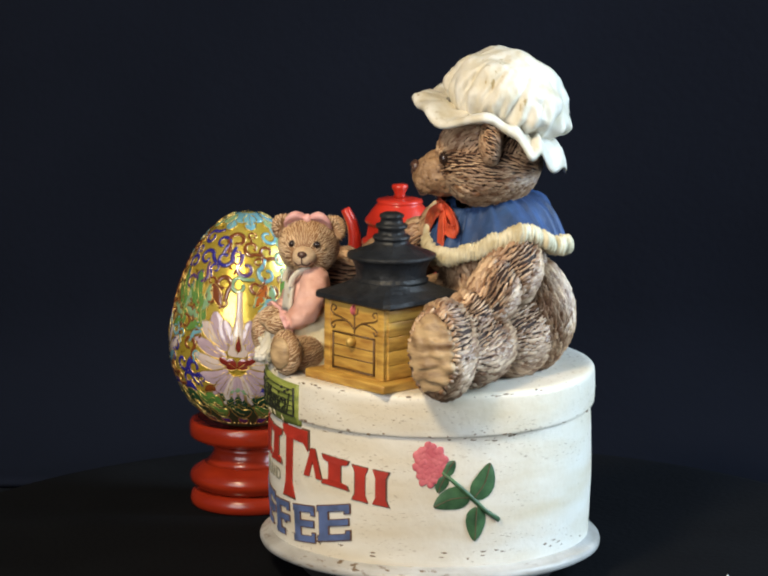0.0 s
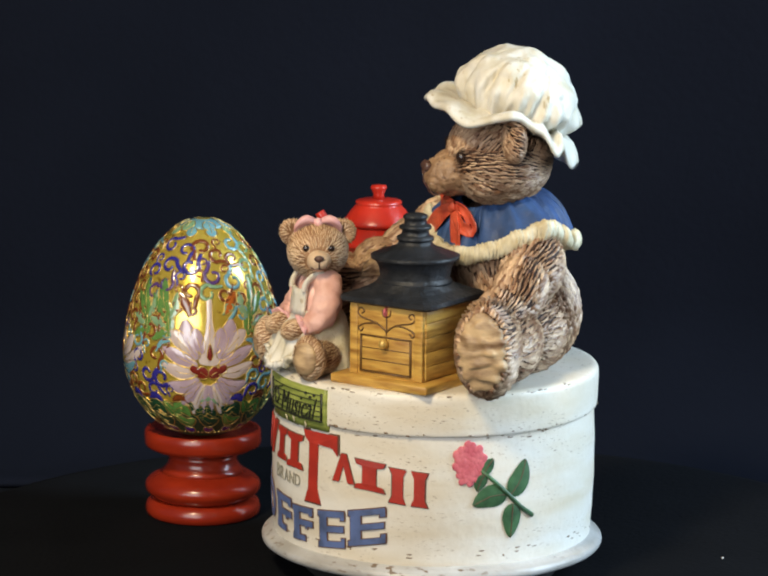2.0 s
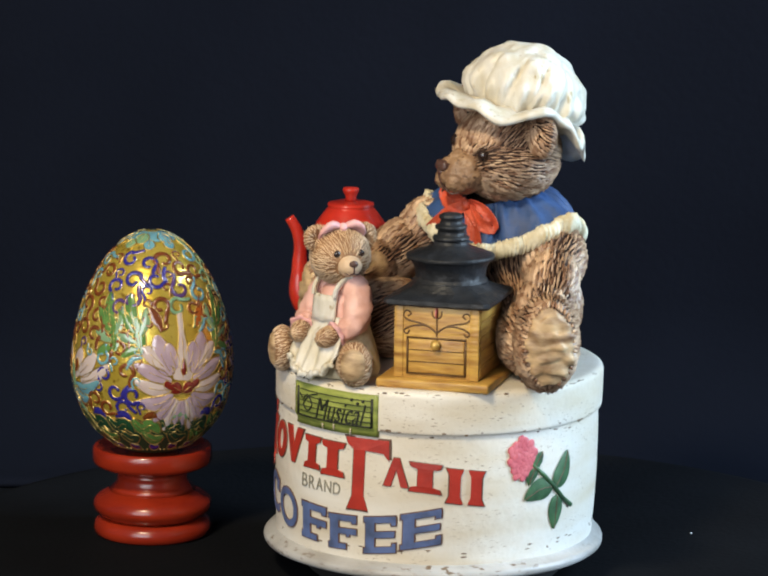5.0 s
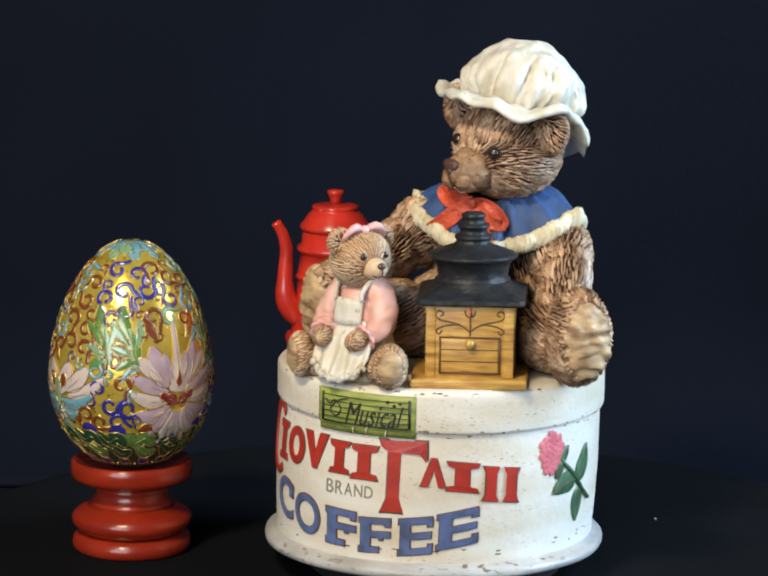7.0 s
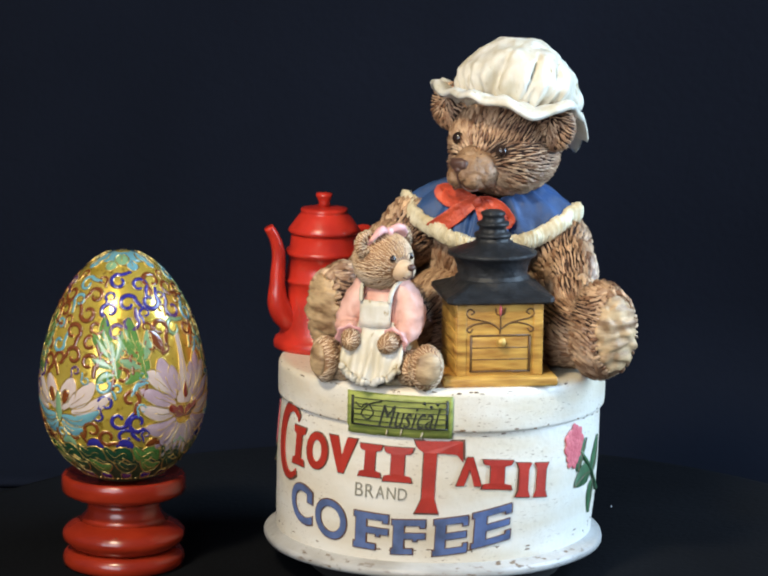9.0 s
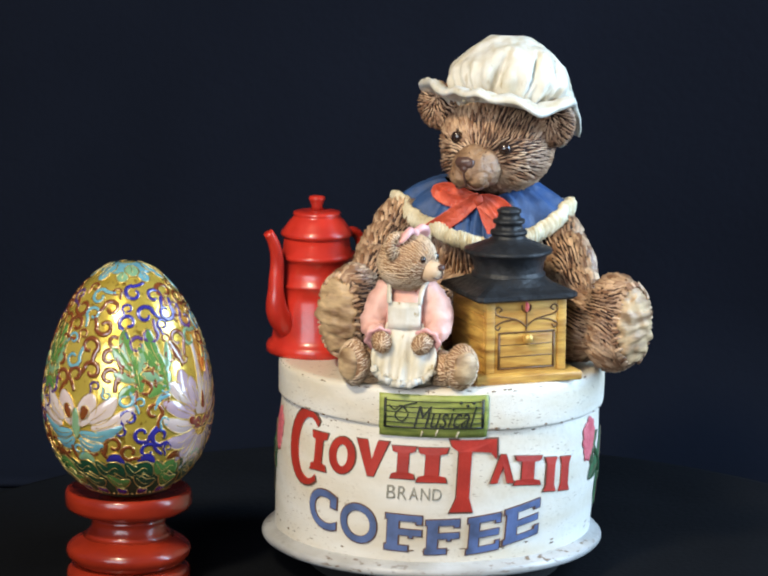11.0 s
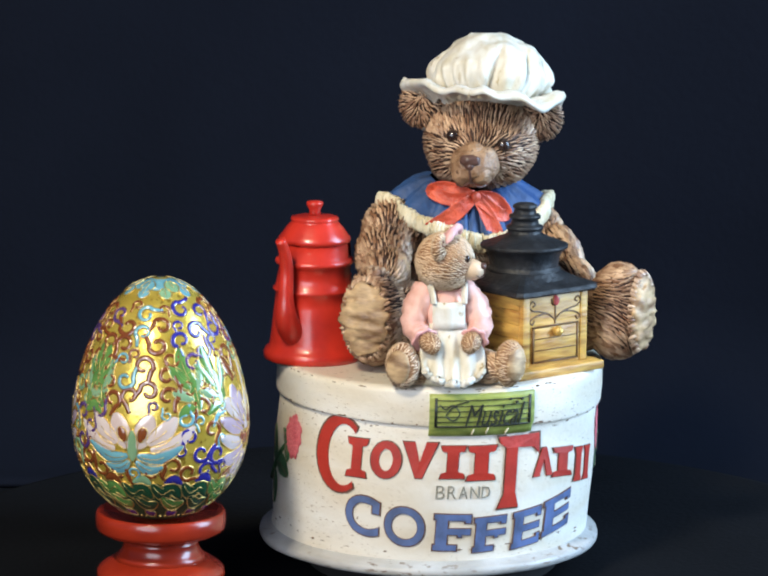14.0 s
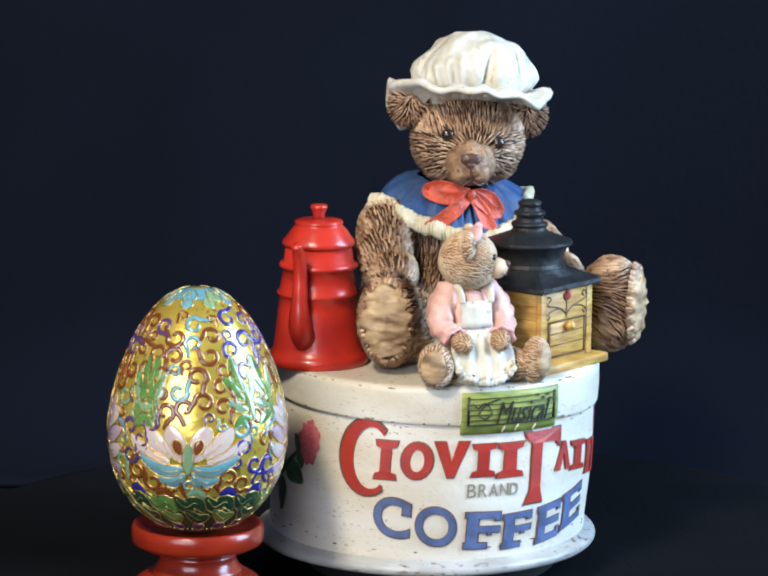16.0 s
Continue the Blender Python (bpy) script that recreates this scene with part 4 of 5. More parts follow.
def petal(egg, name, path, width, colour, shape=None, lift=0.32, label=""):
    bm = bmesh.new()
    rim = blade(bm, on_egg, path, width, lift, shape, mat=0)
    tube(rim + rim[:1], 0.17, 6, bm=bm, mat=1)
    if width > 3.5:
        mid = smooth_path([(p[0], p[1], 0) for p in path], 4)
        tube([on_egg(p.x, p.y, lift + 0.02) for p in mid[1:-3]], 0.11, 5, bm=bm, mat=1)
    return part(name, bm, [colour, WIRE], egg, label)


def decorate_egg(egg):
    zs = [EGG_TOP - 0.02] + [EGG_LOW + (EGG_TOP - EGG_LOW) * (0.5 + 0.5 * math.cos(math.pi * i / 60)) for i in range(1, 60)] + [EGG_LOW + 0.02]
    part("shell", lathe([(max(0.05, egg_radius(z)), z) for z in zs], n=96), GOLD, egg, "polished gold ground")
    full = lambda s: math.sin(math.pi * min(0.97, max(0.05, s))) ** 0.6
    # crown cap in scale cells
    bm = lathe([(max(0.05, egg_radius(z)) + 0.1, z) for z in (97.8, 98.4, 99, 99.6, 100.1, EGG_TOP - 0.02)], n=48)
    part("crown_cap", bm, E_TEAL, egg, "turquoise enamel crown")
    for row, (z, n, colour) in enumerate(((98.4, 6, E_TEAL), (96.9, 9, E_TEAL))):
        for i in range(n):
            ph = 360 / n * (i + 0.5 * row)
            petal(egg, "cap_scale", [(ph, z + 1.2), (ph, z), (ph, z - 1.3)], 3.8 if row else 4.4, colour if (i + row) % 3 else E_SAGE, full)
    # great lilac flower, and its twin on the far side
    for c0 in (47, 227):
        for s in (-1, 1):
            petal(egg, "petal", [(c0 + s * 8, 58), (c0 + s * 14, 63), (c0 + s * 18, 70.5)], 6.6, E_LILAC, full, label="lilac flower petal")
            petal(egg, "petal", [(c0 + s * 12, 60), (c0 + s * 21, 64), (c0 + s * 29, 66.8)], 5.0, E_WHITE, full)
            petal(egg, "petal", [(c0 + s * 4, 60), (c0 + s * 8, 64), (c0 + s * 10, 68)], 4.4, E_LILAC, full)
            petal(egg, "petal", [(c0 + s * 8, 55.8), (c0 + s * 20, 58.2), (c0 + s * 34, 61.4)], 4.8, E_LILAC, full)
            petal(egg, "petal", [(c0 + s * 8, 53.4), (c0 + s * 20, 53.4), (c0 + s * 34, 56.0)], 4.6, E_WHITE, full)
            petal(egg, "petal", [(c0 + s * 7, 51.4), (c0 + s * 18, 48.4), (c0 + s * 30, 49.4)], 5.0, E_LILAC, full)
            petal(egg, "petal", [(c0 + s * 5, 50.2), (c0 + s * 13, 45.0), (c0 + s * 21, 42.6)], 4.8, E_LILAC, full)
            petal(egg, "petal", [(c0 + s * 3, 49.6), (c0 + s * 8, 44.0), (c0 + s * 12, 39.0)], 4.2, E_WHITE, full)
            petal(egg, "petal", [(c0 + s * 0.8, 49.4), (c0 + s * 2.4, 44.5), (c0 + s * 3.6, 39.4)], 3.2, E_LILAC, full)
            petal(egg, "heart", [(c0 + s * 0.5, 52.2), (c0 + s * 5, 53.6), (c0 + s * 8.5, 54.6)], 4.2, E_RED, full, 0.5, "oxblood flower heart")
            petal(egg, "heart", [(c0 + s * 6.5, 53.4), (c0 + s * 9.5, 54.4), (c0 + s * 12.5, 55.8)], 3.2, E_RED, full, 0.5)
            petal(egg, "sepal", [(c0 + s * 14, 72.5), (c0 + s * 19, 76), (c0 + s * 24, 79)], 3.4, E_ORANGE if s > 0 else E_BROWN, full)
            petal(egg, "tendril", [(c0 + s * 28, 63.5), (c0 + s * 35, 63), (c0 + s * 40, 59.5)], 2.0, E_TEAL, full)
        petal(egg, "pistil", [(c0, 56), (c0 + 1, 61), (c0 + 1, 67), (c0 + 1, 77)], 7.6, E_WHITE, lambda s: 0.95 * math.sin(math.pi * min(1, 0.16 + s * 1.05)) ** 1.0 * (1 - s) + 0.26)
        petal(egg, "drop", [(c0 + 1, 57.8), (c0 + 1, 60), (c0 + 1, 63)], 2.8, E_RED, lambda s: full(s) * (1 - 0.7 * s), 0.7)
    # white and turquoise lotus
    for c0 in (-47.5, 137):
        for s in (-1, 1):
            petal(egg, "lotus_petal", [(c0 + s * 3, 54.2), (c0 + s * 8, 59.0), (c0 + s * 12.5, 64.2)], 6.4, E_WHITE, full, label="white lotus petal")
            petal(egg, "lotus_petal", [(c0 + s * 10, 55.6), (c0 + s * 20, 58.6), (c0 + s * 29, 63.4)], 5.4, E_WHITE, full)
            petal(egg, "lotus_petal", [(c0 + s * 12, 53.6), (c0 + s * 26, 55.0), (c0 + s * 41, 60.4)], 4.6, E_WHITE, full)
            petal(egg, "lotus_petal", [(c0 + s * 3, 52.0), (c0 + s * 16, 51.0), (c0 + s * 33, 54.8)], 4.2, E_TEAL, full, 0.42, "turquoise lotus petal")
            petal(egg, "lotus_petal", [(c0 + s * 2, 50.2), (c0 + s * 10, 47.8), (c0 + s * 20, 48.6)], 3.8, E_TEAL, full, 0.40)
            petal(egg, "drop", [(c0 + s * 5, 56.2), (c0 + s * 7, 58.6), (c0 + s * 8, 60.4)], 3.0, E_BROWN, full, 0.6)
        petal(egg, "lotus_heart", [(c0, 50.4), (c0, 54), (c0, 59.5)], 3.4, E_SAGE, full, 0.5)
    # leaf sprays
    for c0, s in ((4, 1), (-72, -1), (-16, 1), (92, -1), (180, 1), (275, 1)):
        for path, wide, colour in (([(14, 65), (12, 70), (9, 76)], 3.4, E_GREEN), ([(12, 70), (16, 74), (17, 79)], 2.6, E_SAGE), ([(9, 73), (4, 77.5), (2, 83)], 3.4, E_GREEN),
                                   ([(8, 71), (0, 75), (-7, 78)], 2.8, E_GREEN), ([(10, 68), (2, 69.5), (-5, 70.5)], 2.6, E_SAGE), ([(12, 66), (5, 65.4), (-1, 63.4)], 2.6, E_GREEN)):
            petal(egg, "leaf", [(c0 + s * p, z) for p, z in path], wide * 1.25, colour, full, label="green enamel leaf")
    # waves and leaves round the foot
    for i in range(16):
        c0 = 22.5 * i
        petal(egg, "foot_leaf", [(c0 - 13, 43), (c0 - 6, 39.6), (c0 + 2, 41.2), (c0 + 9, 38.0)], 4.6, E_GREEN if i % 3 == 1 else E_DEEP, full)
        petal(egg, "foot_leaf", [(c0 - 6, 38.4), (c0 + 4, 35.2), (c0 + 13, 36.6)], 3.6, E_GREEN if i % 2 else E_DEEP, full)
        petal(egg, "foot_wave", [(c0 - 4, 43.4), (c0 + 3, 44.6), (c0 + 9, 42.8)], 3.0, (E_NAVY, E_BROWN, E_SAGE)[i % 3], full)
        petal(egg, "foot_scale", [(c0, 33.2), (c0 + 5, 31.8), (c0 + 10, 32.8)], 2.6, E_NAVY if i % 2 else E_PURPLE, full)
    band = [[on_egg(2.5 * k, z + (1.6 * math.sin(radians(2.5 * k * 8)) if z > 40 else 0), 0.08) for k in range(144)] for z in (28.6, 30, 32, 34, 36, 38, 40, 41.5)]
    bm = bmesh.new()
    loft(bm, band)
    part("foot_band", bm, E_DEEP, egg, "deep green enamel band round the foot")
    # gilt beads above the stand
    bm = bmesh.new()
    for i in range(60):
        ball(bm, swell(on_egg(6 * i, 30.9, 0.1), (0.45, 0.45, 0.45)), seg=6)
    tagged(part("bead_row", bm, WIRE, egg, "row of tiny gilt beads"), kind="stuff")
    # scrolls scattered over the gold ground, clear of the flowers
    rng = random.Random(17)
    keep_off = [(47, 60, 17), (47, 50, 15), (227, 60, 17), (-47.5, 57, 12), (-61, 57, 9), (-34, 57, 9), (137, 57, 13), (51, 72, 7)]
    keep_off += [(c0 + s * 6, 75, 4.2) for c0, s in ((4, 1), (-72, -1), (-16, 1), (92, -1), (180, 1), (275, 1))]
    made = [on_egg(p, z, 0) for p, z, r in keep_off]
    reach = [r for _, _, r in keep_off]
    count = tries = 0
    while count < 260 and tries < 30000:
        tries += 1
        phi, z = rng.uniform(-180, 180), EGG_LOW + 19 + rng.random() ** 0.9 * 48
        if rng.random() > egg_radius(z) / 26 + 0.1:
            continue
        p = on_egg(phi, z, 0)
        big = count < 130 and tries < 12000
        if any((p - q).length < (r if big else min(r * 0.86, r - 0.6)) for q, r in zip(made, reach)):
            continue
        made.append(p)
        reach.append(5.0 if big else 3.5)
        count += 1
        k = rng.random()
        near_blue = abs(phi - 12) < 24 and z > 82
        if near_blue:
            colour = E_NAVY
        elif 60 < phi < 150 and z > 70:
            colour = E_TEAL if k < 0.22 else E_BROWN if k < 0.85 else E_SAGE
        elif -120 < phi < -70:
            colour = E_PURPLE if k < 0.28 else E_BROWN if k < 0.85 else E_SAGE
        elif z < 64:
            colour = E_NAVY if k < 0.35 else E_BROWN if k < 0.7 else E_TEAL
        else:
            colour = E_BROWN if k < 0.74 else E_SAGE if k < 0.80 else E_PURPLE if k < 0.94 else E_TEAL
        scroll(egg, phi, z, rng.choice((0, 0.4, -0.4, 2.8, 3.3, 1.5)) + rng.uniform(-0.3, 0.3), rng.uniform(2.5, 3.1) if big else rng.uniform(1.5, 1.9), rng.choice((-1, 1)), colour)


# ---- lettering and flowers on the tin ----
def prism(bm, loops, to, depth0, depth1, mat=0):
    """A raised shape: polygons in unit coordinates, laid on the tin by to(x, y, depth)."""
    for loop in loops:
        top = [bm.verts.new(to(x, y, depth1)) for x, y in loop]
        low = [bm.verts.new(to(x, y, depth0)) for x, y in loop]
        n = len(loop)
        bm.faces.new(top).material_index = mat
        for i in range(n):
            bm.faces.new((low[i], low[(i + 1) % n], top[(i + 1) % n], top[i])).material_index = mat


def slot(phi0, phi1, z0, z1, shear=0.0):
    """Unit coordinates to the tin; shear lifts the right-hand end."""
    wide = radians(phi1 - phi0) * TIN_R
    drop = abs(shear) * wide
    tall = z1 - z0 - drop

    def to(x, y, lift):
        return on_tin(phi0 + (phi1 - phi0) * x, z0 + drop / 2 + tall * y + shear * wide * (x - 0.5), lift)
    return to


def glyph(letters, offset=0.0, shear=0.0):
    """The outline of a word in the built-in font, as a flat mesh in a unit box."""
    cu = bpy.data.curves.new("glyph", "FONT")
    cu.body, cu.offset, cu.shear, cu.resolution_u = letters, offset, shear, 6
    ob = new("glyph", cu)
    bpy.context.view_layer.update()
    me = bpy.data.meshes.new_from_object(ob.evaluated_get(bpy.context.evaluated_depsgraph_get()))
    bpy.data.objects.remove(ob)
    return me


def raise_letters(bm, letters, to, depth, offset=0.0, grow=0.0, shear=0.0, mat=0, bars=()):
    me = glyph(letters, offset, shear)
    xs, ys = [v.co.x for v in me.vertices], [v.co.y for v in me.vertices]
    x0, w, y0, h = min(xs), max(xs) - min(xs), min(ys), max(ys) - min(ys)
    unit = lambda c, d: to(-grow + (c.x - x0) / w * (1 + 2 * grow), -grow + (c.y - y0) / h * (1 + 2 * grow), d)
    cut = bmesh.new()
    cut.from_mesh(me)
    for i in range(1, 8):
        bmesh.ops.bisect_plane(cut, geom=cut.verts[:] + cut.edges[:] + cut.faces[:], plane_co=(x0 + w * i / 8, 0, 0), plane_no=(1, 0, 0))
    cut.to_mesh(me)
    cut.free()
    top = [bm.verts.new(unit(v.co, depth)) for v in me.vertices]
    for fc in me.polygons:
        if len(set(fc.vertices)) > 2:
            bm.faces.new([top[i] for i in fc.vertices]).material_index = mat
    low = [bm.verts.new(unit(v.co, 0.0)) for v in me.vertices]
    rims = {}
    for fc in me.polygons:
        for key in fc.edge_keys:
            rims[key] = rims.get(key, 0) + 1
    for (a, b), k in rims.items():
        if k == 1:
            bm.faces.new((top[a], top[b], low[b], low[a])).material_index = mat
    prism(bm, [[(a, b), (c, b), (c, d), (a, d)] for a, b, c, d in bars], to, 0.0, depth - 0.02, mat)
    bpy.data.meshes.remove(me)


def sign_shape(kind):
    """Plain shapes that stand in for the maker's lettering: slab, ring, wedge, peak, crescent."""
    if kind == "slab":
        return [[(0.0, 0), (1, 0), (0.94, 0.16), (0.72, 0.2), (0.72, 0.8), (0.94, 0.84), (1, 1), (0, 1), (0.06, 0.84), (0.26, 0.8), (0.26, 0.2), (0.06, 0.16)]]
    if kind == "flag":
        return [[(0.08, 0), (0.56, 0), (0.46, 0.2), (0.46, 0.84), (0.86, 0.82), (1, 0.72), (0.98, 1), (0, 1), (0.06, 0.9), (0.2, 0.84), (0.2, 0.2)]]
    if kind == "pair":
        return [[(x + 0.0, 0), (x + 0.44, 0), (x + 0.36, 0.2), (x + 0.36, 0.8), (x + 0.44, 1), (x, 1), (x + 0.08, 0.8), (x + 0.08, 0.2)] for x in (0, 0.56)]
    if kind == "wedge":
        return [[(0, 1), (0.34, 1), (0.5, 0.45), (0.66, 1), (1, 1), (0.6, 0), (0.4, 0)]]
    if kind == "peak":
        return [[(0, 0), (0.3, 0), (0.5, 0.6), (0.7, 0), (1, 0), (0.62, 1), (0.38, 1)]]
    a0, a1, hole = (0, 2 * math.pi, 0.45) if kind == "ring" else (0.9, 2 * math.pi - 0.9, 0.42)
    out = []
    n = 20
    for i in range(n):
        b, c = a0 + (a1 - a0) * i / n, a0 + (a1 - a0) * (i + 1) / n
        quad = []
        for ang, k in ((b, 1), (c, 1), (c, 0), (b, 0)):
            inner = hole if kind == "ring" else 0.5 + 0.42 * abs(math.cos((ang - math.pi) / 2)) ** 0.1 * 0.4
            if k:
                quad.append((0.5 + 0.5 * math.cos(ang), 0.5 + 0.5 * math.sin(ang)))
            else:
                quad.append((0.5 + 0.5 * inner * math.cos(ang) + (0.08 if kind != "ring" else 0), 0.5 + 0.5 * (inner + 0.15) * math.sin(ang)))
        out.append(quad)
    return out


def letter_tin(thing, tin):
    # the maker's name as plain red shapes
    name_row = (("crescent", -79.3, -58.6, 31.5, 56.7, -0.1), ("slab", -65.9, -57.7, 37.8, 49.7, 0), ("ring", -56.4, -45.3, 38.3, 49.8, 0), ("wedge", -45.0, -32.9, 39.0, 50.0, 0),
                ("slab", -31.7, -23.1, 39.0, 49.0, 0), ("slab", -22.4, -12.0, 38.2, 48.8, 0), ("flag", -11.6, 5.2, 29.0, 51.2, 0), ("peak", 3.4, 12.2, 37.2, 46.4, -0.05),
                ("slab", 12.4, 23.6, 35.4, 45.4, -0.1), ("pair", 25.3, 38.6, 31.6, 43.6, -0.12))
    for kind, p0, p1, z0, z1, sh in name_row:
        bm = bmesh.new()
        to = slot(-79.3 + (p0 + 79.3) * 0.987, -79.3 + (p1 + 79.3) * 0.987, z0, z1, sh)
        loops = sign_shape(kind)
        prism(bm, [[(0.5 + (x - 0.5) * 1.09, 0.5 + (y - 0.5) * 1.05) for x, y in lp] for lp in loops], to, -0.1, 0.22, 1)
        prism(bm, loops, to, 0.0, 0.42, 0)
        bmesh.ops.remove_doubles(bm, verts=bm.verts, dist=0.004)
        part("sign_shape", bm, [LETTER_RED, LETTER_EDGE], tin, "red painted sign shape with brown edge", smooth=False)
    foot = (-0.06, 0, 0.62, 0.15)
    cap = (-0.06, 0.86, 0.3, 1.0)
    word = (("C", -65.9, -50.9, 18.9, 33.5, -0.16, ((0.8, 0.62, 1.0, 0.92),)), ("O", -51.1, -34.8, 16.6, 30.8, -0.12, ()), ("F", -33.2, -18.9, 15.8, 28.2, -0.04, (foot, cap, (0.84, 0.77, 0.99, 0.95), (0.64, 0.38, 0.74, 0.57))),
            ("F", -19.2, -6.0, 15.2, 27.0, 0.04, (foot, cap, (0.84, 0.77, 0.99, 0.95), (0.64, 0.38, 0.74, 0.57))), ("E", -4.7, 8.6, 15.1, 28.4, 0.12, (cap, (-0.06, 0, 0.3, 0.14), (0.85, 0.75, 0.99, 0.95), (0.88, 0.05, 1.0, 0.25))),
            ("E", 8.7, 24.1, 17.3, 31.4, 0.2, (cap, (-0.06, 0, 0.3, 0.14), (0.85, 0.75, 0.99, 0.95), (0.88, 0.05, 1.0, 0.25))))
    for ch, p0, p1, z0, z1, sh, bars in word:
        bm = bmesh.new()
        to = slot(p0 + 1.0, p1 - 1.3, z0 + 0.3, z1 - 0.3, sh)
        raise_letters(bm, ch, to, 0.24, offset=0.03, grow=0.03, mat=1, bars=[(a - 0.04, b - 0.03, c + 0.04, d + 0.03) for a, b, c, d in bars])
        raise_letters(bm, ch, to, 0.4, offset=0.015, mat=0, bars=bars)
        part("letter", bm, [LETTER_BLUE, LETTER_EDGE], tin, "blue slab-serif letter of the word coffee", smooth=False)
    for i, ch in enumerate("BRAND"):
        bm = bmesh.new()
        p0 = -33.2 + i * 3.95
        raise_letters(bm, ch, slot(p0, p0 + 3.1, 32.6, 36.8 - 0.15 * i), 0.2, offset=-0.004)
        part("letter", bm, LETTER_GREY, tin, "thin grey letter of the word brand", smooth=False)

    # green plaque set into the lid
    bm = bmesh.new()
    rows = []
    for z in np.linspace(52.2, 65.2, 9):
        rows.append([round_tin(p, z, (51.75 if z > 54.5 else 50.9) + 0.12 * noise.noise(Vector((p * 0.3, z * 0.5, 0)))) for p in np.linspace(-37.2, -0.2, 33)])
    loft(bm, rows, closed=False)
    plaque = part("plaque", bm, SIGN_GREEN, thing, "green painted music plaque on the lid rim")
    plaque.modifiers.new("thickness", "SOLIDIFY").thickness = 0.0018

    def ink(p0, p1, z0, z1, r=52.05):
        bm = bmesh.new()
        n = max(1, int(abs(p1 - p0) / 3))
        loft(bm, [[round_tin(p0 + (p1 - p0) * i / n, z, rr) for z, rr in ((z0, r - 0.5), (z0, r), (z1, r), (z1, r - 0.5))] for i in range(n + 1)], closed=True, caps=True)
        part("staff_line", bm, INK, plaque)
    for z in (56.6, 58.2, 59.8, 61.4, 63.2):
        ink(-35.2, -2.0, z, z + 0.2)
    for p in (-35.4, -2.6):
        ink(p, p + 0.9, 55.4, 64.0)
    ink(-35.4, -1.8, 55.0, 55.5)
    for p, z in ((-22.5, 54.4), (-17.5, 54.8), (-10.5, 54.2)):
        bm = tube([round_tin(p + 0.5, z, 51.9), round_tin(p, z - 1.4, 51.8 if z > 56 else 51.2), round_tin(p - 0.1, z - 2.2, 51.1)], [0.22, 0.3, 0.2], 6)
        part("paint_drip", bm, CLOTH_IVORY, plaque)
    # treble curl and notes
    place = lambda x, z: round_tin(x - 1.2, z, 52.1)
    bm = tube(smooth_path([place(-32.5, 62.0), place(-30.6, 60.6), place(-28.3, 62.0), place(-26, 59.4), place(-28, 57.2), place(-30.4, 58.8), place(-27.4, 61.8), place(-23, 63.0)]), 0.2, 6)
    part("painted_scroll", bm, INK, plaque)
    for x, z in ((-8.5, 63.2), (-6.2, 62.2), (-4.2, 63.0)):
        bm = bmesh.new()
        ball(bm, swell(place(x, z), (0.55, 0.55, 0.45)), seg=8)
        part("painted_note", bm, INK, plaque)
    bm = bmesh.new()
    deep = lambda x, y, d: round_tin(-25.2 + 21.0 * x, 55.4 + 6.6 * y, 51.9 + d)
    raise_letters(bm, "Musical", deep, 0.3, offset=-0.006, shear=0.4)
    part("lettering", bm, INK, plaque, "black slanted lettering on the plaque", smooth=False)

    # a pink clover sprig on either side of the name
    for c0, s in ((51.3, 1), (-95.0, -1)):
        sprig = new("painted_clover")
        sprig.parent = tin
        tagged(sprig, "pink painted clover with green leaves")
        rng = random.Random(5)
        at = lambda u, v: (c0 + s * u, v)
        bm = bmesh.new()
        for i in range(44):
            r, a = 4.9 * math.sqrt((i + 0.5) / 44), 2.4 * i
            u, v = 1.05 * r * math.cos(a), 45.2 + 1.3 * r * math.sin(a)
            ball(bm, swell(on_tin(*at(u, v), 0.15), (1.2, 0.16, 1.4), side=round_tin(at(u, v)[0] + 90, 0, 1)), 0.25, 0.8, seg=8)
        part("blossom", bm, ROSE, sprig, "round pink clover blossom")
        bm = tube([on_tin(*at(u, v), 0.15) for u, v in ((4, 43.0), (9, 39.2), (14, 35.0), (19, 30.6), (24, 27.4))], [0.5, 0.7, 0.8, 0.7, 0.8], 8)
        part("stem", bm, LEAF, sprig)
        for path, w in (([(14.6, 34.6), (18.5, 39.2), (20.6, 45.4)], 5.6), ([(13.6, 35.0), (7.4, 34.8), (1.2, 32.2)], 5.8), ([(15.8, 32.0), (15.6, 27), (15.4, 21.2)], 5.0), ([(4.6, 41.6), (6.4, 44.4), (8.2, 46.6)], 3.0), ([(5.4, 42), (3.6, 39.4), (2.6, 36.6)], 3.2)):
            bm = bmesh.new()
            blade(bm, on_tin, [at(u, v) for u, v in path], w * 1.25, 0.42)
            rib = [on_tin(*at(u, v), 0.46) for u, v in path]
            tube(smooth_path(rib, 4), 0.13, 5, bm=bm, mat=1)
            part("leaf", bm, [LEAF, LETTER_EDGE], sprig)


build_setting()
turntable = build_turntable()
egg_stand = build_stand()
cloisonne_egg = build_egg()
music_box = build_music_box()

# seconds and degrees of the turntable; the builders' front faces the camera at 0 degrees
TURN = ((0.0, -51.99), (0.5, -49.16), (1.0, -46.16), (2.0, -39.72), (3.0, -33.49), (4.0, -27.61), (5.0, -21.45), (6.0, -15.35), (7.0, -9.10), (8.0, -3.02),
        (9.0, 3.08), (10.0, 9.14), (11.0, 15.17), (12.0, 21.26), (13.0, 27.15), (14.0, 33.08), (15.0, 38.87), (16.0, 44.85))


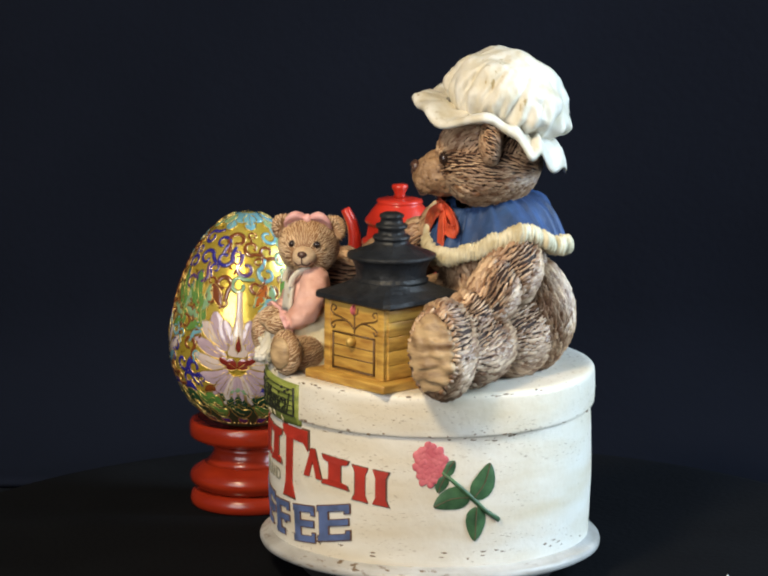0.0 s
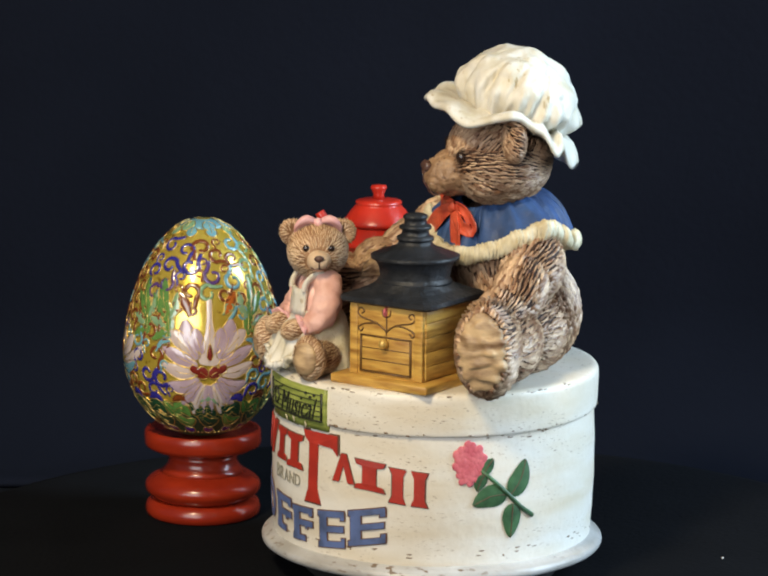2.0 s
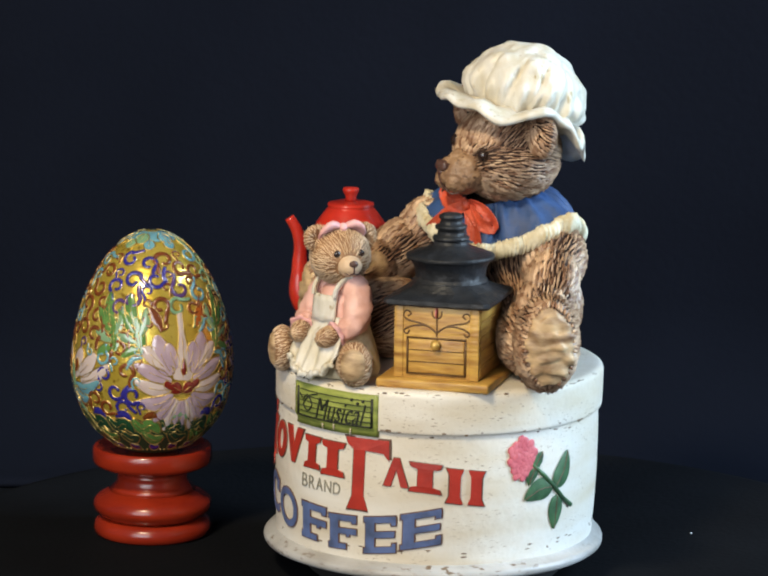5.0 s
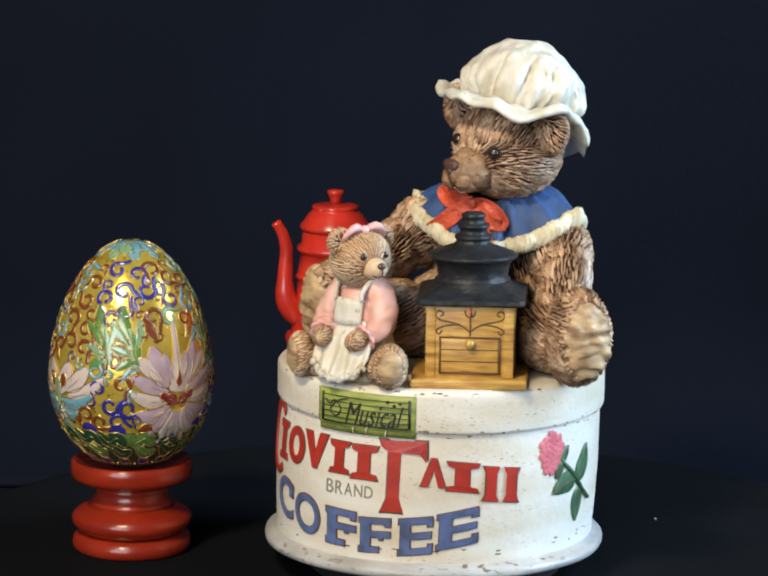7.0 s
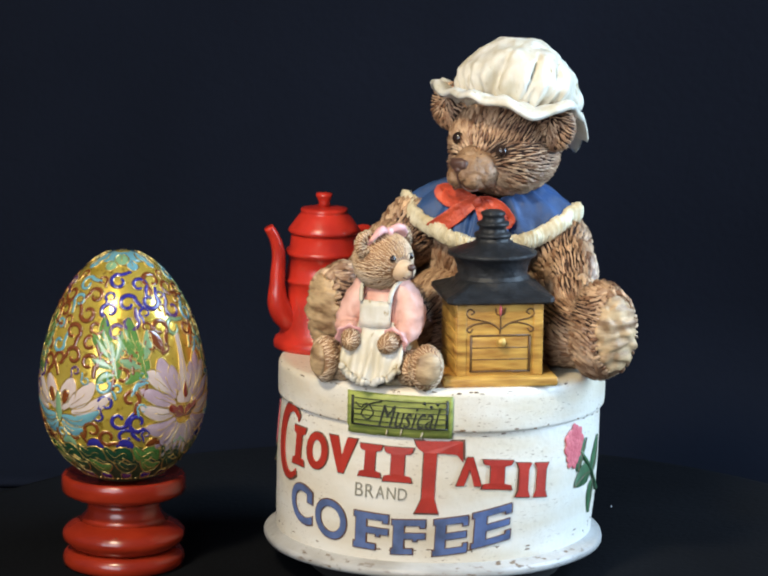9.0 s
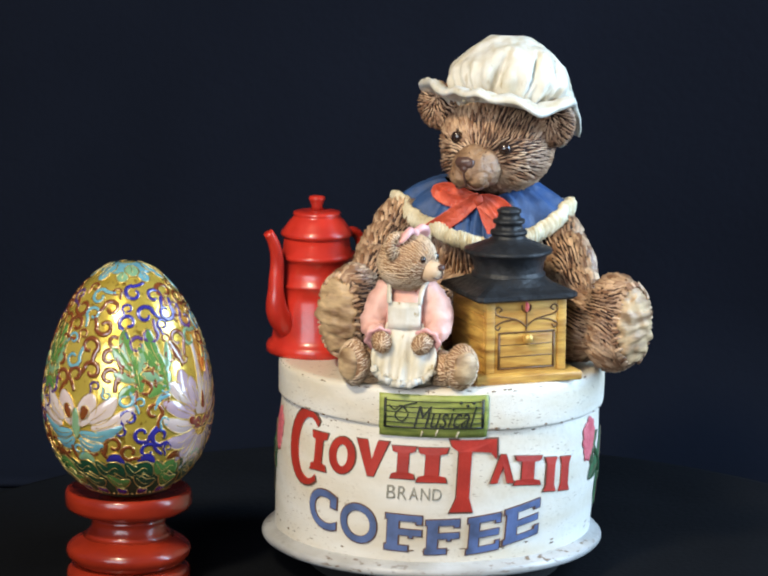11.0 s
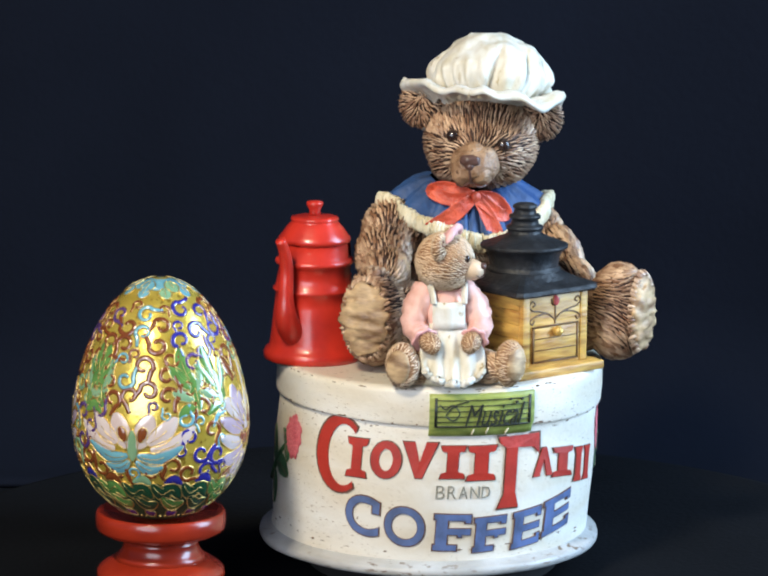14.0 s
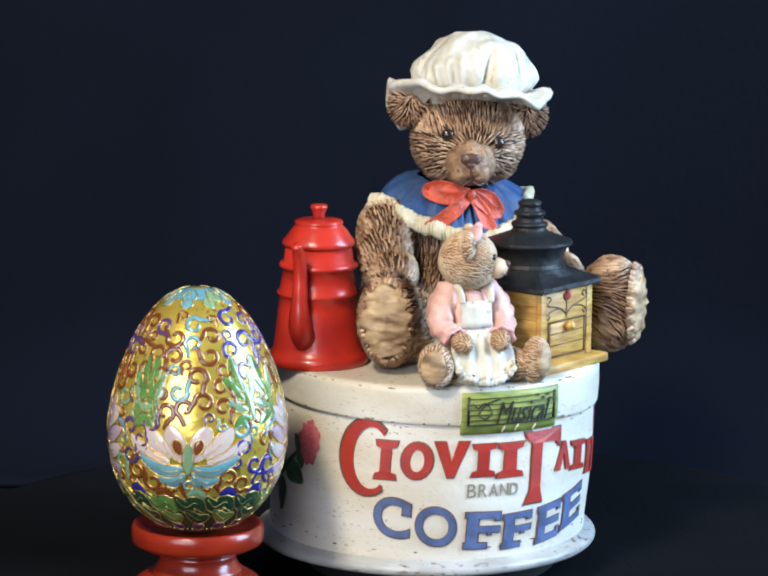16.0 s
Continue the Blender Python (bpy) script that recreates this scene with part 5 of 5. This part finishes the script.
def motions():
    """The turntable and all that stands on it turn about the origin."""
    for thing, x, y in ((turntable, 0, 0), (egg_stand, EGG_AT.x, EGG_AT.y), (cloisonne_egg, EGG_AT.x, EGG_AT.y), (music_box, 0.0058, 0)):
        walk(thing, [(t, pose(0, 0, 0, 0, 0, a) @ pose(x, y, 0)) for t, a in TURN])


motions()
